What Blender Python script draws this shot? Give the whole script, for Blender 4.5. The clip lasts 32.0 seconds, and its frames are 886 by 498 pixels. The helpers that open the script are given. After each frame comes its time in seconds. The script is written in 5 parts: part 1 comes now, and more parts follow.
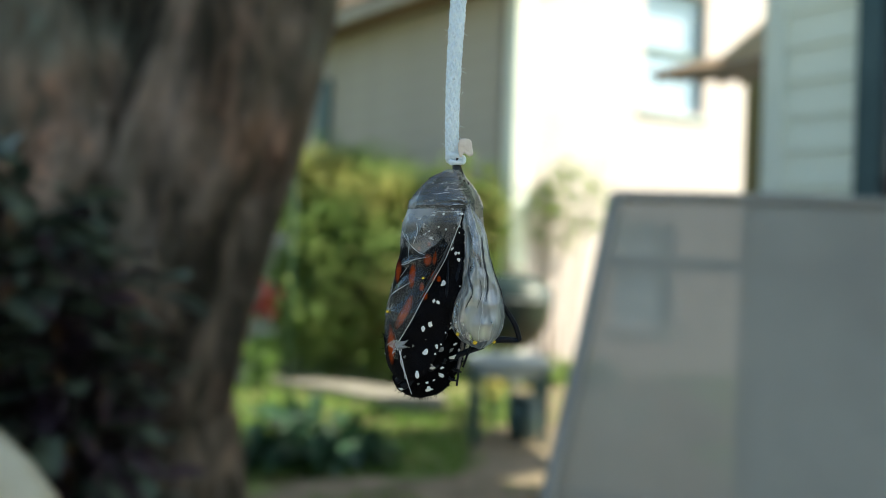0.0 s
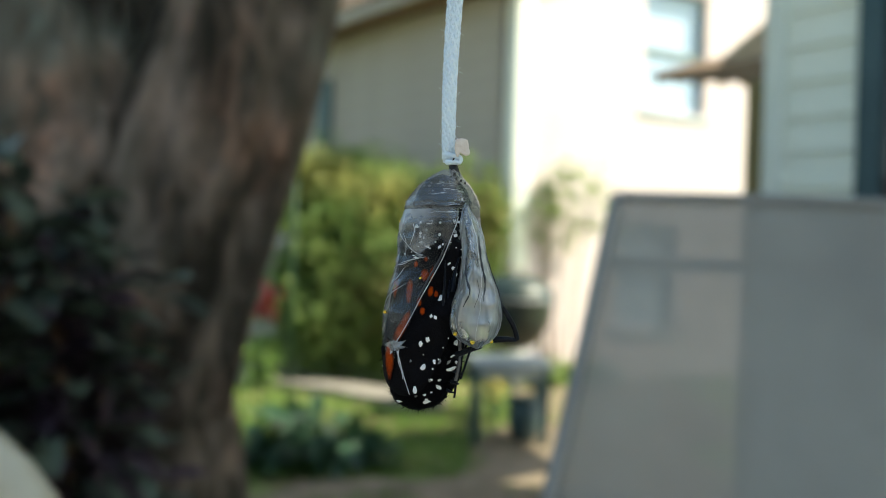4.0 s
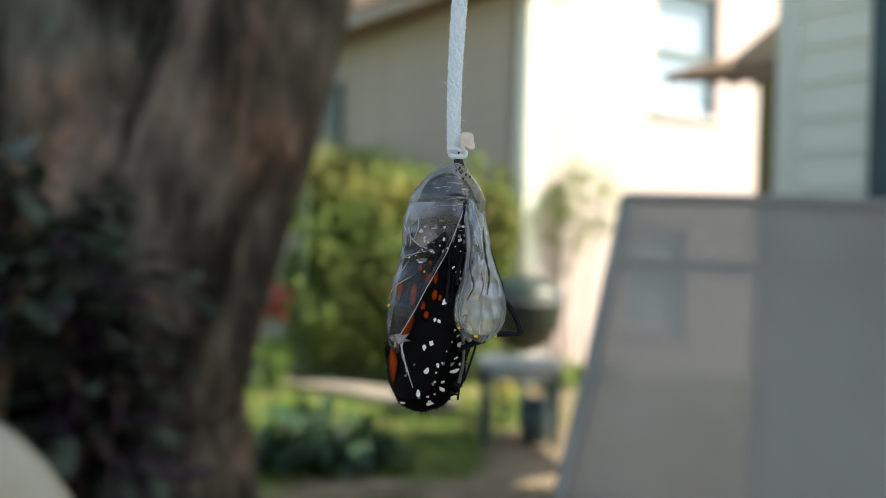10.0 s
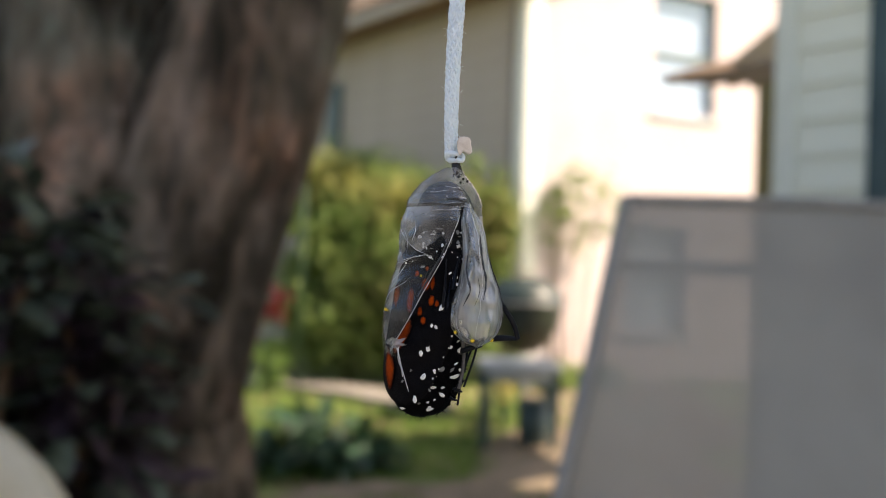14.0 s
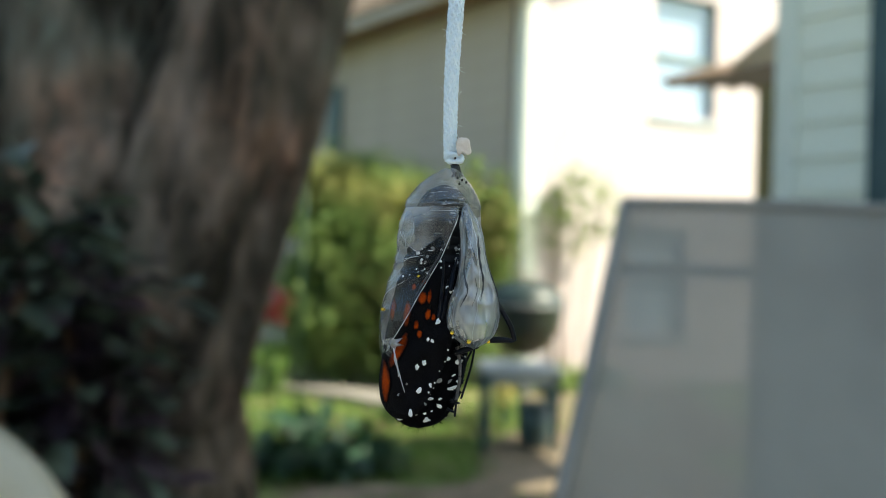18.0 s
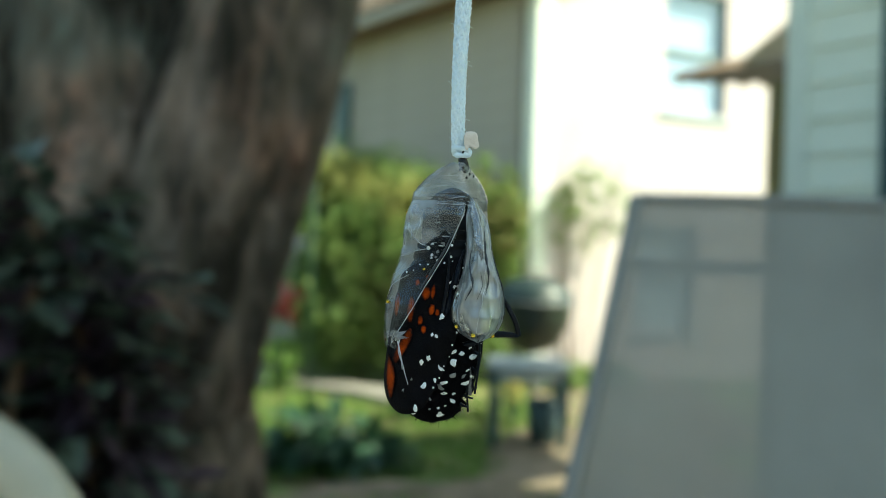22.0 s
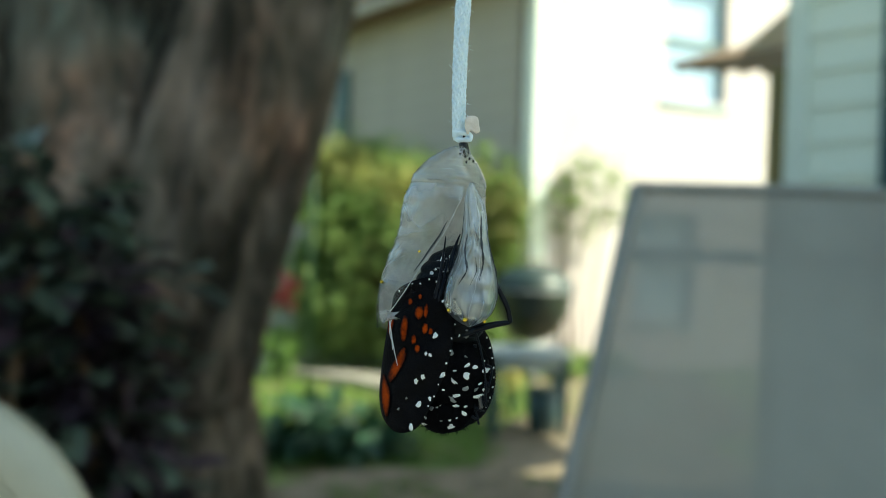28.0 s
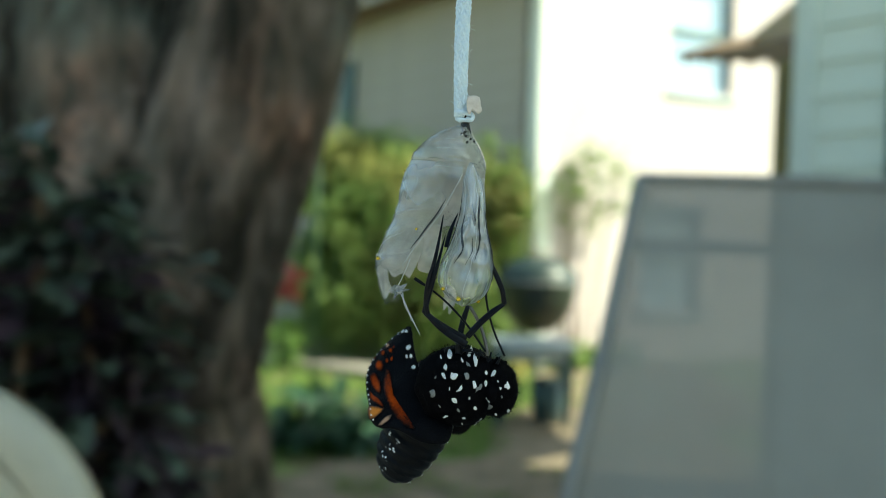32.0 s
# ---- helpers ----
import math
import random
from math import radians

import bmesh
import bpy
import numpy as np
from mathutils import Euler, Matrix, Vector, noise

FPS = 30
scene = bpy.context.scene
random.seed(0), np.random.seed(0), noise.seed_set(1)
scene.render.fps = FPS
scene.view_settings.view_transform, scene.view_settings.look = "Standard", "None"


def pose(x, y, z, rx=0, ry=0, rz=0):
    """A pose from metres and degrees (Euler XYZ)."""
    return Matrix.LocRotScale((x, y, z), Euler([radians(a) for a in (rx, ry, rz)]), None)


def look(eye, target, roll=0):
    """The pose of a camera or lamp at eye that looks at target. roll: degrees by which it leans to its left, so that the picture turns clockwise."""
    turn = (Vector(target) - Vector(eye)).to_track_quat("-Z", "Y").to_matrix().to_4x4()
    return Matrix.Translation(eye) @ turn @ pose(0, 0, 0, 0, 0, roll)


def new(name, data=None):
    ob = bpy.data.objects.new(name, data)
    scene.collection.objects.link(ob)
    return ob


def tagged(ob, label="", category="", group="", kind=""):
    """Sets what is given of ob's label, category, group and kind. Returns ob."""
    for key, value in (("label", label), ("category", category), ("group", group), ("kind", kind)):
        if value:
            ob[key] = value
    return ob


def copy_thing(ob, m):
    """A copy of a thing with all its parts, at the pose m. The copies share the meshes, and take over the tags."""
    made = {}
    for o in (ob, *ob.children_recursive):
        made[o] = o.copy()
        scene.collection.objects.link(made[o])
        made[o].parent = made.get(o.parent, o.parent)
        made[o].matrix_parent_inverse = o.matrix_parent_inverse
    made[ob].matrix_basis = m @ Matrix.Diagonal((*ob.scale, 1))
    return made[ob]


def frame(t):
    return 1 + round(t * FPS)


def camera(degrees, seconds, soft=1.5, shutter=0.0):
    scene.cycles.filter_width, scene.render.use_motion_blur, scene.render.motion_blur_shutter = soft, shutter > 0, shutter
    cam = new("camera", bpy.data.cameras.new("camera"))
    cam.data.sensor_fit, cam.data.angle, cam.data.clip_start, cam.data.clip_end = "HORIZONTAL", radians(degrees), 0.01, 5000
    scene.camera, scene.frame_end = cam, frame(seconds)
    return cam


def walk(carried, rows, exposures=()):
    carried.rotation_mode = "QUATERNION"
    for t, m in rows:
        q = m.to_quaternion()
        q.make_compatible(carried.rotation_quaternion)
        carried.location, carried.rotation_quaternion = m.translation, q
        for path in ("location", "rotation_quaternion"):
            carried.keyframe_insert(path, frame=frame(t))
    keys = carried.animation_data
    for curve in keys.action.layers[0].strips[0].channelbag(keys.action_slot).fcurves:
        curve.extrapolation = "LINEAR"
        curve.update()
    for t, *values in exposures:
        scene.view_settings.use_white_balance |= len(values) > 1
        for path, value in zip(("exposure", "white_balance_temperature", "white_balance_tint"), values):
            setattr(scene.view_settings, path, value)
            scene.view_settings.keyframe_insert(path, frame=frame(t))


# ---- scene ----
# ---- camera: a hand-held phone close to the subject, turning slightly ----
EYE = 1.1
ROLL = 2.0


def aim(yaw, pitch):
    return pose(0, 0, EYE, 90 + pitch, 0, yaw) @ pose(0, 0, 0, 0, 0, ROLL)


# seconds, turn to the left and tilt up in degrees
TURNS = [
    (0, -1.045, 0.4), (0.5, -1.078, 0.369), (1, -1.045, 0.4), (1.5, -1.236, 0.501), (2, -1.261, 0.699), (2.5, -1.001, 0.755),
    (3, -0.914, 0.427), (3.5, -1.044, 0.431), (5.5, -0.422, 0.669), (6, -0.29, 0.696), (6.5, -0.325, 0.6), (7, -0.26, 0.662),
    (7.5, -0.257, 0.729), (8, -0.323, 0.731), (8.5, -0.388, 0.734), (9, 0, 0.72), (9.5, 0.063, 0.718), (10, -0.201, 0.533),
    (10.5, -0.044, 0.365), (11, -0.012, 0.364), (11.5, -0.131, 0.657), (12, 0.064, 0.749), (12.5, -0.151, 1.046), (13, -0.35, 0.924),
    (13.5, -0.327, 0.603), (14, -0.293, 0.663), (14.5, -0.38, 0.894), (16.5, 0.009, 0.977), (17, 0.195, 0.874), (17.5, -0.026, 0.881),
    (18, -0.255, 0.86), (18.5, -0.185, 0.984), (19, -0.122, 0.918), (19.5, 0.486, 0.735), (20, 0.524, 0.862), (20.5, 0.263, 0.871),
    (21, 0.226, 0.712), (21.5, 0.382, 0.544), (22, 0.415, 0.575), (22.5, 0.322, 0.643), (23, 0.193, 0.745), (23.5, 0.447, 0.574),
    (24, 0.373, 0.35), (24.5, 0.404, 0.252), (25, 0.498, 0.12), (25.5, 0.496, 0.055), (27.5, 0.495, 0.091), (28, 0.352, -0.263),
    (28.5, 0.35, -0.394), (29, 0.219, -0.387), (29.5, -0.293, -0.241), (30, 0.22, -0.354), (30.5, 0.52, -0.172), (31, 0.449, -0.33),
    (31.5, 0.443, -0.492), (32, 0.688, -0.918),
]
cam = camera(60, 32.0, soft=0.9)
cam.data.dof.use_dof = True
cam.data.dof.focus_distance = 0.114
cam.data.dof.aperture_fstop = 13
walk(cam, [(t, aim(a, b)) for t, a, b in TURNS],
     exposures=[(0, 1.41, 7650, -5), (8, 1.41, 7800, 0), (9.5, 1.41, 7900, 2), (11.5, 1.41, 8700, 17), (14.5, 1.41, 8600, 15),
                (16.5, 1.41, 7450, -8), (18, 1.42, 7600, -2), (19, 1.42, 7650, -1), (20, 1.43, 7500, -11), (21, 1.43, 7500, -15), (24, 1.44, 7500, -15), (32, 1.46, 7580, -15)])

# ---- world and sun ----
SUN = Vector((0.72, -0.12, 0.86)).normalized()
world = bpy.data.worlds.new("sky")
world.use_nodes = True
scene.world = world
wn = world.node_tree
sky = wn.nodes.new("ShaderNodeTexSky")
sky.sky_type = "NISHITA"
sky.sun_disc = False
sky.sun_elevation = math.asin(SUN.z)
sky.sun_rotation = math.atan2(SUN.x, SUN.y)
wn.links.new(sky.outputs[0], wn.nodes["Background"].inputs[0])
wn.nodes["Background"].inputs[1].default_value = 0.13
sun = new("sun", bpy.data.lights.new("sun", "SUN"))
sun.data.energy, sun.data.angle, sun.data.color = 4.0, radians(0.5), (1.0, 0.945, 0.89)
sun.matrix_world = look(SUN * 30, (0, 0, 0))


# ---- mesh helpers ----
U = 0.0000876          # building unit of the small things, in metres


def q(x, v, d=0.0):
    """x to the right, v downwards, d away from the viewer, in building units."""
    return Vector((x * U, d * U, -v * U))


def part(name, bm, material, parent=None, label="", smooth=True):
    me = bpy.data.meshes.new(name)
    if isinstance(bm, tuple):
        me.from_pydata([tuple(p) for p in bm[0]], [], bm[1])
    else:
        bm.normal_update()
        bm.to_mesh(me)
        bm.free()
    if smooth:
        me.shade_smooth()
    me.materials.append(material)
    ob = new(name, me)
    if parent:
        ob.parent = parent
    if label:
        ob["label"] = label
    return ob


def empty(name, m=None):
    ob = new(name)
    if m is not None:
        ob.matrix_basis = m
    return ob


def box(bm, x0, x1, y0, y1, z0, z1, bevel=0.0, m=None):
    vs = [bm.verts.new((x, y, z)) for x in (x0, x1) for y in (y0, y1) for z in (z0, z1)]
    fs = [(0, 1, 3, 2), (4, 6, 7, 5), (0, 4, 5, 1), (2, 3, 7, 6), (0, 2, 6, 4), (1, 5, 7, 3)]
    faces = [bm.faces.new([vs[i] for i in f]) for f in fs]
    if bevel:
        es = list({e for f in faces for e in f.edges})
        r = bmesh.ops.bevel(bm, geom=es, offset=bevel, segments=2, affect="EDGES", profile=0.6)
        vs = list({v for f in r["faces"] for v in f.verts} | {v for v in vs if v.is_valid})
    if m is not None:
        bmesh.ops.transform(bm, matrix=m, verts=vs)
    return bm


def slab(x0, x1, y0, y1, z0, z1, bevel=0.0, m=None):
    return box(bmesh.new(), x0, x1, y0, y1, z0, z1, bevel, m)


def tube_data(points, radii, sides=8, verts=None, faces=None):
    """A closed tube along points."""
    verts = [] if verts is None else verts
    faces = [] if faces is None else faces
    pts = [Vector(p) for p in points]
    n = len(pts)
    if not isinstance(radii, (list, tuple)):
        radii = [radii] * n
    base = len(verts)
    side = None
    for i, p in enumerate(pts):
        d = (pts[min(i + 1, n - 1)] - pts[max(i - 1, 0)]).normalized()
        if side is None:
            side = d.orthogonal().normalized()
        side = (side - d * side.dot(d)).normalized()
        up = d.cross(side)
        for k in range(sides):
            a = 2 * math.pi * k / sides
            verts.append(p + (side * math.cos(a) + up * math.sin(a)) * radii[i])
    for i in range(n - 1):
        for k in range(sides):
            a, b = base + i * sides + k, base + i * sides + (k + 1) % sides
            faces.append((a, b, b + sides, a + sides))
    faces.append(tuple(base + k for k in reversed(range(sides))))
    faces.append(tuple(base + (n - 1) * sides + k for k in range(sides)))
    return verts, faces


def curve_points(ctrl, steps=6):
    """A smooth line through control points."""
    c = [Vector(p) for p in ctrl]
    out = []
    for i in range(len(c) - 1):
        p0, p1, p2, p3 = c[max(i - 1, 0)], c[i], c[i + 1], c[min(i + 2, len(c) - 1)]
        for s in range(steps):
            t = s / steps
            out.append(0.5 * (2 * p1 + (p2 - p0) * t + (2 * p0 - 5 * p1 + 4 * p2 - p3) * t * t
                              + (3 * p1 - p0 - 3 * p2 + p3) * t ** 3))
    out.append(c[-1])
    return out


def ring_points(ctrl, steps=4):
    """A smooth closed outline of 2D points."""
    c = [Vector((a, b, 0)) for a, b in ctrl]
    n, out = len(c), []
    for i in range(n):
        p0, p1, p2, p3 = c[i - 1], c[i], c[(i + 1) % n], c[(i + 2) % n]
        for s in range(steps):
            t = s / steps
            p = 0.5 * (2 * p1 + (p2 - p0) * t + (2 * p0 - 5 * p1 + 4 * p2 - p3) * t * t
                       + (3 * p1 - p0 - 3 * p2 + p3) * t ** 3)
            out.append((p.x, p.y))
    return out


def sheet(outline, depth, thick=2.0, rings=5):
    """A thin curved sheet: outline in (x, v) units, depth(x, v) its distance from the viewer."""
    n = len(outline)
    cx = sum(p[0] for p in outline) / n
    cv = sum(p[1] for p in outline) / n
    verts, faces = [], []
    for s in (0, 1):
        verts.append(q(cx, cv, depth(cx, cv) + s * thick))
        for r in range(1, rings + 1):
            k = r / rings
            for x, v in outline:
                a, b = cx + (x - cx) * k, cv + (v - cv) * k
                verts.append(q(a, b, depth(a, b) + (thick if s else 0) * (1 - 0.6 * (r == rings))))
    half = 1 + rings * n
    for s in (0, 1):
        o = s * half
        for j in range(n):
            t = (o, o + 1 + j, o + 1 + (j + 1) % n)
            faces.append(t if s else t[::-1])
        for r in range(rings - 1):
            for j in range(n):
                a, b = o + 1 + r * n + j, o + 1 + r * n + (j + 1) % n
                t = (a, a + n, b + n, b)
                faces.append(t if s else t[::-1])
    o1, o2 = 1 + (rings - 1) * n, half + 1 + (rings - 1) * n
    for j in range(n):
        faces.append((o1 + j, o1 + (j + 1) % n, o2 + (j + 1) % n, o2 + j))
    return verts, faces


def patch_part(name, data, rings, material, parent, label=""):
    """A scale patch made by sheet(): its attribute "inside" falls to 0 at the rim."""
    ob = part(name, data, material, parent, label)
    n = len(ob.data.vertices) // 2
    per = (n - 1) // rings
    one = [1.0] + [1 - (r + 1) / rings for r in range(rings) for _ in range(per)]
    ob.data.attributes.new("inside", "FLOAT", "POINT").data.foreach_set("value", one + one)
    return ob


def blot(x, v, rx, rv, lean=0.0, seed=0, rough=0.18, n=10):
    """An uneven round outline."""
    rnd = random.Random(seed)
    out = []
    for i in range(n):
        a = 2 * math.pi * i / n
        k = 1 + rnd.uniform(-rough, rough)
        px, pv = rx * k * math.cos(a), rv * k * math.sin(a)
        out.append((x + px * math.cos(lean) - pv * math.sin(lean), v + px * math.sin(lean) + pv * math.cos(lean)))
    return out


def grid_faces(rows, cols, closed=False, base=0):
    out = []
    for i in range(rows - 1):
        for j in range(cols if closed else cols - 1):
            a, b = base + i * cols + j, base + i * cols + (j + 1) % cols
            out.append((a, b, b + cols, a + cols))
    return out


def lerp_rows(rows, v):
    """Linear interpolation in rows of (v, values...)."""
    if v <= rows[0][0]:
        return rows[0][1:]
    for a, b in zip(rows, rows[1:]):
        if v <= b[0]:
            k = (v - a[0]) / (b[0] - a[0])
            return tuple(p + (r - p) * k for p, r in zip(a[1:], b[1:]))
    return rows[-1][1:]


def ellipsoid(c, r, seg=24, ring=14, bump=0.0, freq=0.05, m=None):
    """Units; c and r as (x, v, d)."""
    verts, faces = [], []
    for i in range(ring + 1):
        th = math.pi * i / ring
        for j in range(seg):
            ph = 2 * math.pi * j / seg
            n = Vector((math.sin(th) * math.cos(ph), math.sin(th) * math.sin(ph), math.cos(th)))
            p = Vector((c[0] + r[0] * n.x, c[2] + r[2] * n.y, -c[1] + r[1] * n.z))
            if bump:
                p += n * bump * noise.noise(p * freq)
            verts.append(p * U)
    faces = grid_faces(ring + 1, seg, True)
    return verts, faces


# ---- materials ----
def mat(name, a, b, rough=0.6, scale=10.0, bump=0.2, bump_scale=None, metal=0.0, spec=0.5, fine=6.0, dist=0.002,
        island=0.0, stretch=(1, 1, 1), sheen=0.0, trans=0.0, lo=0.5, hi=1.0):
    """Two colours mixed by coarse and fine noise, with relief."""
    m = bpy.data.materials.new(name)
    m.use_nodes = True
    nt = m.node_tree
    p = nt.nodes["Principled BSDF"]
    co = nt.nodes.new("ShaderNodeTexCoord")
    mp = nt.nodes.new("ShaderNodeMapping")
    mp.inputs["Scale"].default_value = stretch
    nt.links.new(co.outputs["Object"], mp.inputs[0])
    n1 = nt.nodes.new("ShaderNodeTexNoise")
    n1.inputs["Scale"].default_value, n1.inputs["Detail"].default_value = scale, 4
    n2 = nt.nodes.new("ShaderNodeTexNoise")
    n2.inputs["Scale"].default_value, n2.inputs["Detail"].default_value = bump_scale or scale * fine, 5
    nt.links.new(mp.outputs[0], n1.inputs["Vector"])
    nt.links.new(mp.outputs[0], n2.inputs["Vector"])
    add = nt.nodes.new("ShaderNodeMath")
    add.operation = "MULTIPLY_ADD"
    nt.links.new(n2.outputs["Fac"], add.inputs[0])
    add.inputs[1].default_value = 0.5
    nt.links.new(n1.outputs["Fac"], add.inputs[2])
    last = add.outputs[0]
    if island:
        geo = nt.nodes.new("ShaderNodeNewGeometry")
        ad2 = nt.nodes.new("ShaderNodeMath")
        ad2.operation = "MULTIPLY_ADD"
        nt.links.new(geo.outputs["Random Per Island"], ad2.inputs[0])
        ad2.inputs[1].default_value = island
        nt.links.new(last, ad2.inputs[2])
        last = ad2.outputs[0]
    rg = nt.nodes.new("ShaderNodeMapRange")
    rg.inputs[1].default_value, rg.inputs[2].default_value = lo + island * 0.1, hi + island * 0.9
    nt.links.new(last, rg.inputs[0])
    mx = nt.nodes.new("ShaderNodeMix")
    mx.data_type = "RGBA"
    mx.inputs[6].default_value, mx.inputs[7].default_value = (*a, 1), (*b, 1)
    nt.links.new(rg.outputs[0], mx.inputs[0])
    nt.links.new(mx.outputs[2], p.inputs["Base Color"])
    p.inputs["Roughness"].default_value = rough
    p.inputs["Metallic"].default_value = metal
    p.inputs["Specular IOR Level"].default_value = spec
    p.inputs["Sheen Weight"].default_value = sheen
    if bump:
        bp = nt.nodes.new("ShaderNodeBump")
        bp.inputs["Strength"].default_value, bp.inputs["Distance"].default_value = bump, dist
        nt.links.new(n2.outputs["Fac"], bp.inputs["Height"])
        nt.links.new(bp.outputs[0], p.inputs["Normal"])
    if trans:
        tr = nt.nodes.new("ShaderNodeBsdfTranslucent")
        nt.links.new(mx.outputs[2], tr.inputs[0])
        ms = nt.nodes.new("ShaderNodeMixShader")
        ms.inputs[0].default_value = trans
        nt.links.new(p.outputs[0], ms.inputs[1])
        nt.links.new(tr.outputs[0], ms.inputs[2])
        nt.links.new(ms.outputs[0], nt.nodes["Material Output"].inputs[0])
    return m


def film_mat(name, colour, solid, vary, rough=0.15, scale=200, bump=0.5, dist=0.001, milk=0.5, gloss=0.02, stretch=(1, 1, 1), patch=(0.4, 0.66), shine=1.0):
    """A thin clear skin: partly see-through, partly milky, with the gloss of a dry film."""
    m = mat(name, colour, tuple(c * 0.85 for c in colour), 0.4, scale, bump, scale, 0.0, 0.2, dist=dist, stretch=stretch)
    nt = m.node_tree
    p = nt.nodes["Principled BSDF"]
    bp = [n for n in nt.nodes if n.type == "BUMP"][0]
    mp = [n for n in nt.nodes if n.type == "MAPPING"][0]
    for n in nt.nodes:
        if n.type == "TEX_NOISE":
            n.inputs["Detail"].default_value = 1.6
    height = [n for n in nt.nodes if n.type == "TEX_NOISE"][1].outputs["Fac"]
    for k, share in ((0.6, 1.0), (2.2, 0.25)):
        vo = nt.nodes.new("ShaderNodeTexVoronoi")
        vo.inputs["Scale"].default_value = scale * k
        nt.links.new(mp.outputs[0], vo.inputs["Vector"])
        ad = nt.nodes.new("ShaderNodeMath")
        ad.operation = "MULTIPLY_ADD"
        ad.inputs[1].default_value = share
        nt.links.new(vo.outputs["Distance"], ad.inputs[0])
        nt.links.new(height, ad.inputs[2])
        height = ad.outputs[0]
    nt.links.new(height, bp.inputs["Height"])
    clear = nt.nodes.new("ShaderNodeBsdfTransparent")
    clear.inputs[0].default_value = (0.97, 0.97, 0.97, 1)
    trl = nt.nodes.new("ShaderNodeBsdfTranslucent")
    trl.inputs[0].default_value = (*colour, 1)
    soft = nt.nodes.new("ShaderNodeMixShader")
    soft.inputs[0].default_value = milk
    nt.links.new(p.outputs[0], soft.inputs[1])
    nt.links.new(trl.outputs[0], soft.inputs[2])
    ms = nt.nodes.new("ShaderNodeMixShader")
    nz = nt.nodes.new("ShaderNodeTexNoise")
    nz.inputs["Scale"].default_value, nz.inputs["Detail"].default_value = scale * 0.7, 3
    nt.links.new(mp.outputs[0], nz.inputs["Vector"])
    rg = nt.nodes.new("ShaderNodeMapRange")
    rg.inputs[1].default_value, rg.inputs[2].default_value = patch
    rg.inputs[3].default_value, rg.inputs[4].default_value = solid - vary, solid + vary
    nt.links.new(nz.outputs["Fac"], rg.inputs[0])
    nt.links.new(rg.outputs[0], ms.inputs[0])
    nt.links.new(clear.outputs[0], ms.inputs[1])
    nt.links.new(soft.outputs[0], ms.inputs[2])
    gl = nt.nodes.new("ShaderNodeBsdfGlossy")
    gl.inputs["Roughness"].default_value = rough
    gl.inputs["Color"].default_value = (0.88, 0.95, 1, 1)
    lw = nt.nodes.new("ShaderNodeLayerWeight")
    lw.inputs["Blend"].default_value = 0.5
    nt.links.new(bp.outputs[0], lw.inputs["Normal"])
    fr = nt.nodes.new("ShaderNodeMath")
    fr.operation = "POWER"
    fr.inputs[1].default_value = 4.0
    nt.links.new(lw.outputs["Facing"], fr.inputs[0])
    nt.links.new(bp.outputs[0], gl.inputs["Normal"])
    amount = nt.nodes.new("ShaderNodeMath")
    amount.operation, amount.use_clamp = "MULTIPLY_ADD", True
    amount.inputs[1].default_value, amount.inputs[2].default_value = shine, gloss
    nt.links.new(fr.outputs[0], amount.inputs[0])
    top = nt.nodes.new("ShaderNodeMixShader")
    nt.links.new(amount.outputs[0], top.inputs[0])
    nt.links.new(ms.outputs[0], top.inputs[1])
    nt.links.new(gl.outputs[0], top.inputs[2])
    nt.links.new(top.outputs[0], nt.nodes["Material Output"].inputs[0])
    return m


M_SHELL = film_mat("chrysalis skin", (0.74, 0.72, 0.70), 0.11, 0.09, 0.16, 230, 0.8, 0.0008, gloss=0.055, shine=0.5)
M_CLOUD = film_mat("clouded skin", (0.78, 0.79, 0.80), 0.27, 0.22, 0.18, 130, 0.8, 0.0009, gloss=0.05, patch=(0.42, 0.6), shine=0.5)
M_MILK = film_mat("milky back skin", (0.82, 0.79, 0.75), 0.64, 0.15, 0.25, 300, 0.8, 0.0008, gloss=0.02, shine=0.4)
M_CASE = film_mat("chrysalis wing case", (0.72, 0.735, 0.76), 0.024, 0.024, 0.12, 120, 0.7, 0.0012, gloss=0.016, patch=(0.46, 0.64), shine=0.6)
M_FLAP = film_mat("chrysalis flap", (0.74, 0.75, 0.76), 0.25, 0.15, 0.3, 420, 0.9, 0.0012, gloss=0.13, stretch=(1, 1, 0.3), patch=(0.42, 0.6), shine=0.5)
M_TORN = film_mat("torn film", (0.78, 0.79, 0.81), 0.30, 0.15, 0.2, 500, 1.0, 0.0012, gloss=0.1, shine=0.4)
M_VEIN = mat("slate pleat and split shadow", (0.012, 0.016, 0.024), (0.035, 0.045, 0.06), 0.35, 900, 0.3, dist=0.0002)
M_RAG = mat("torn skin", (0.55, 0.57, 0.6), (0.42, 0.45, 0.5), 0.3, 900, 0.3, dist=0.0002)
M_STALK = mat("black stalk", (0.002, 0.002, 0.003), (0.008, 0.008, 0.01), 0.25, 900, 0.4, dist=0.0002)
M_GOLD = mat("gold dot", (0.75, 0.5, 0.05), (0.85, 0.62, 0.1), 0.22, 900, 0.1, metal=0.9, dist=0.0001)
# White cord tinted blue: the sky's light is put into its colour.
M_CORD = mat("white cord", (0.68, 0.85, 1.0), (0.80, 0.92, 1.0), 0.3, 800, 0.4, 4000, dist=0.0001, sheen=0.4)
M_TAG = mat("beige tab", (0.66, 0.58, 0.52), (0.80, 0.74, 0.69), 0.45, 600, 0.3, dist=0.0002)
M_BLACK = mat("black scales", (0.0010, 0.0010, 0.0015), (0.0032, 0.0032, 0.0045), 0.7, 800, 0.5, 3500, dist=0.0002, spec=0.03)
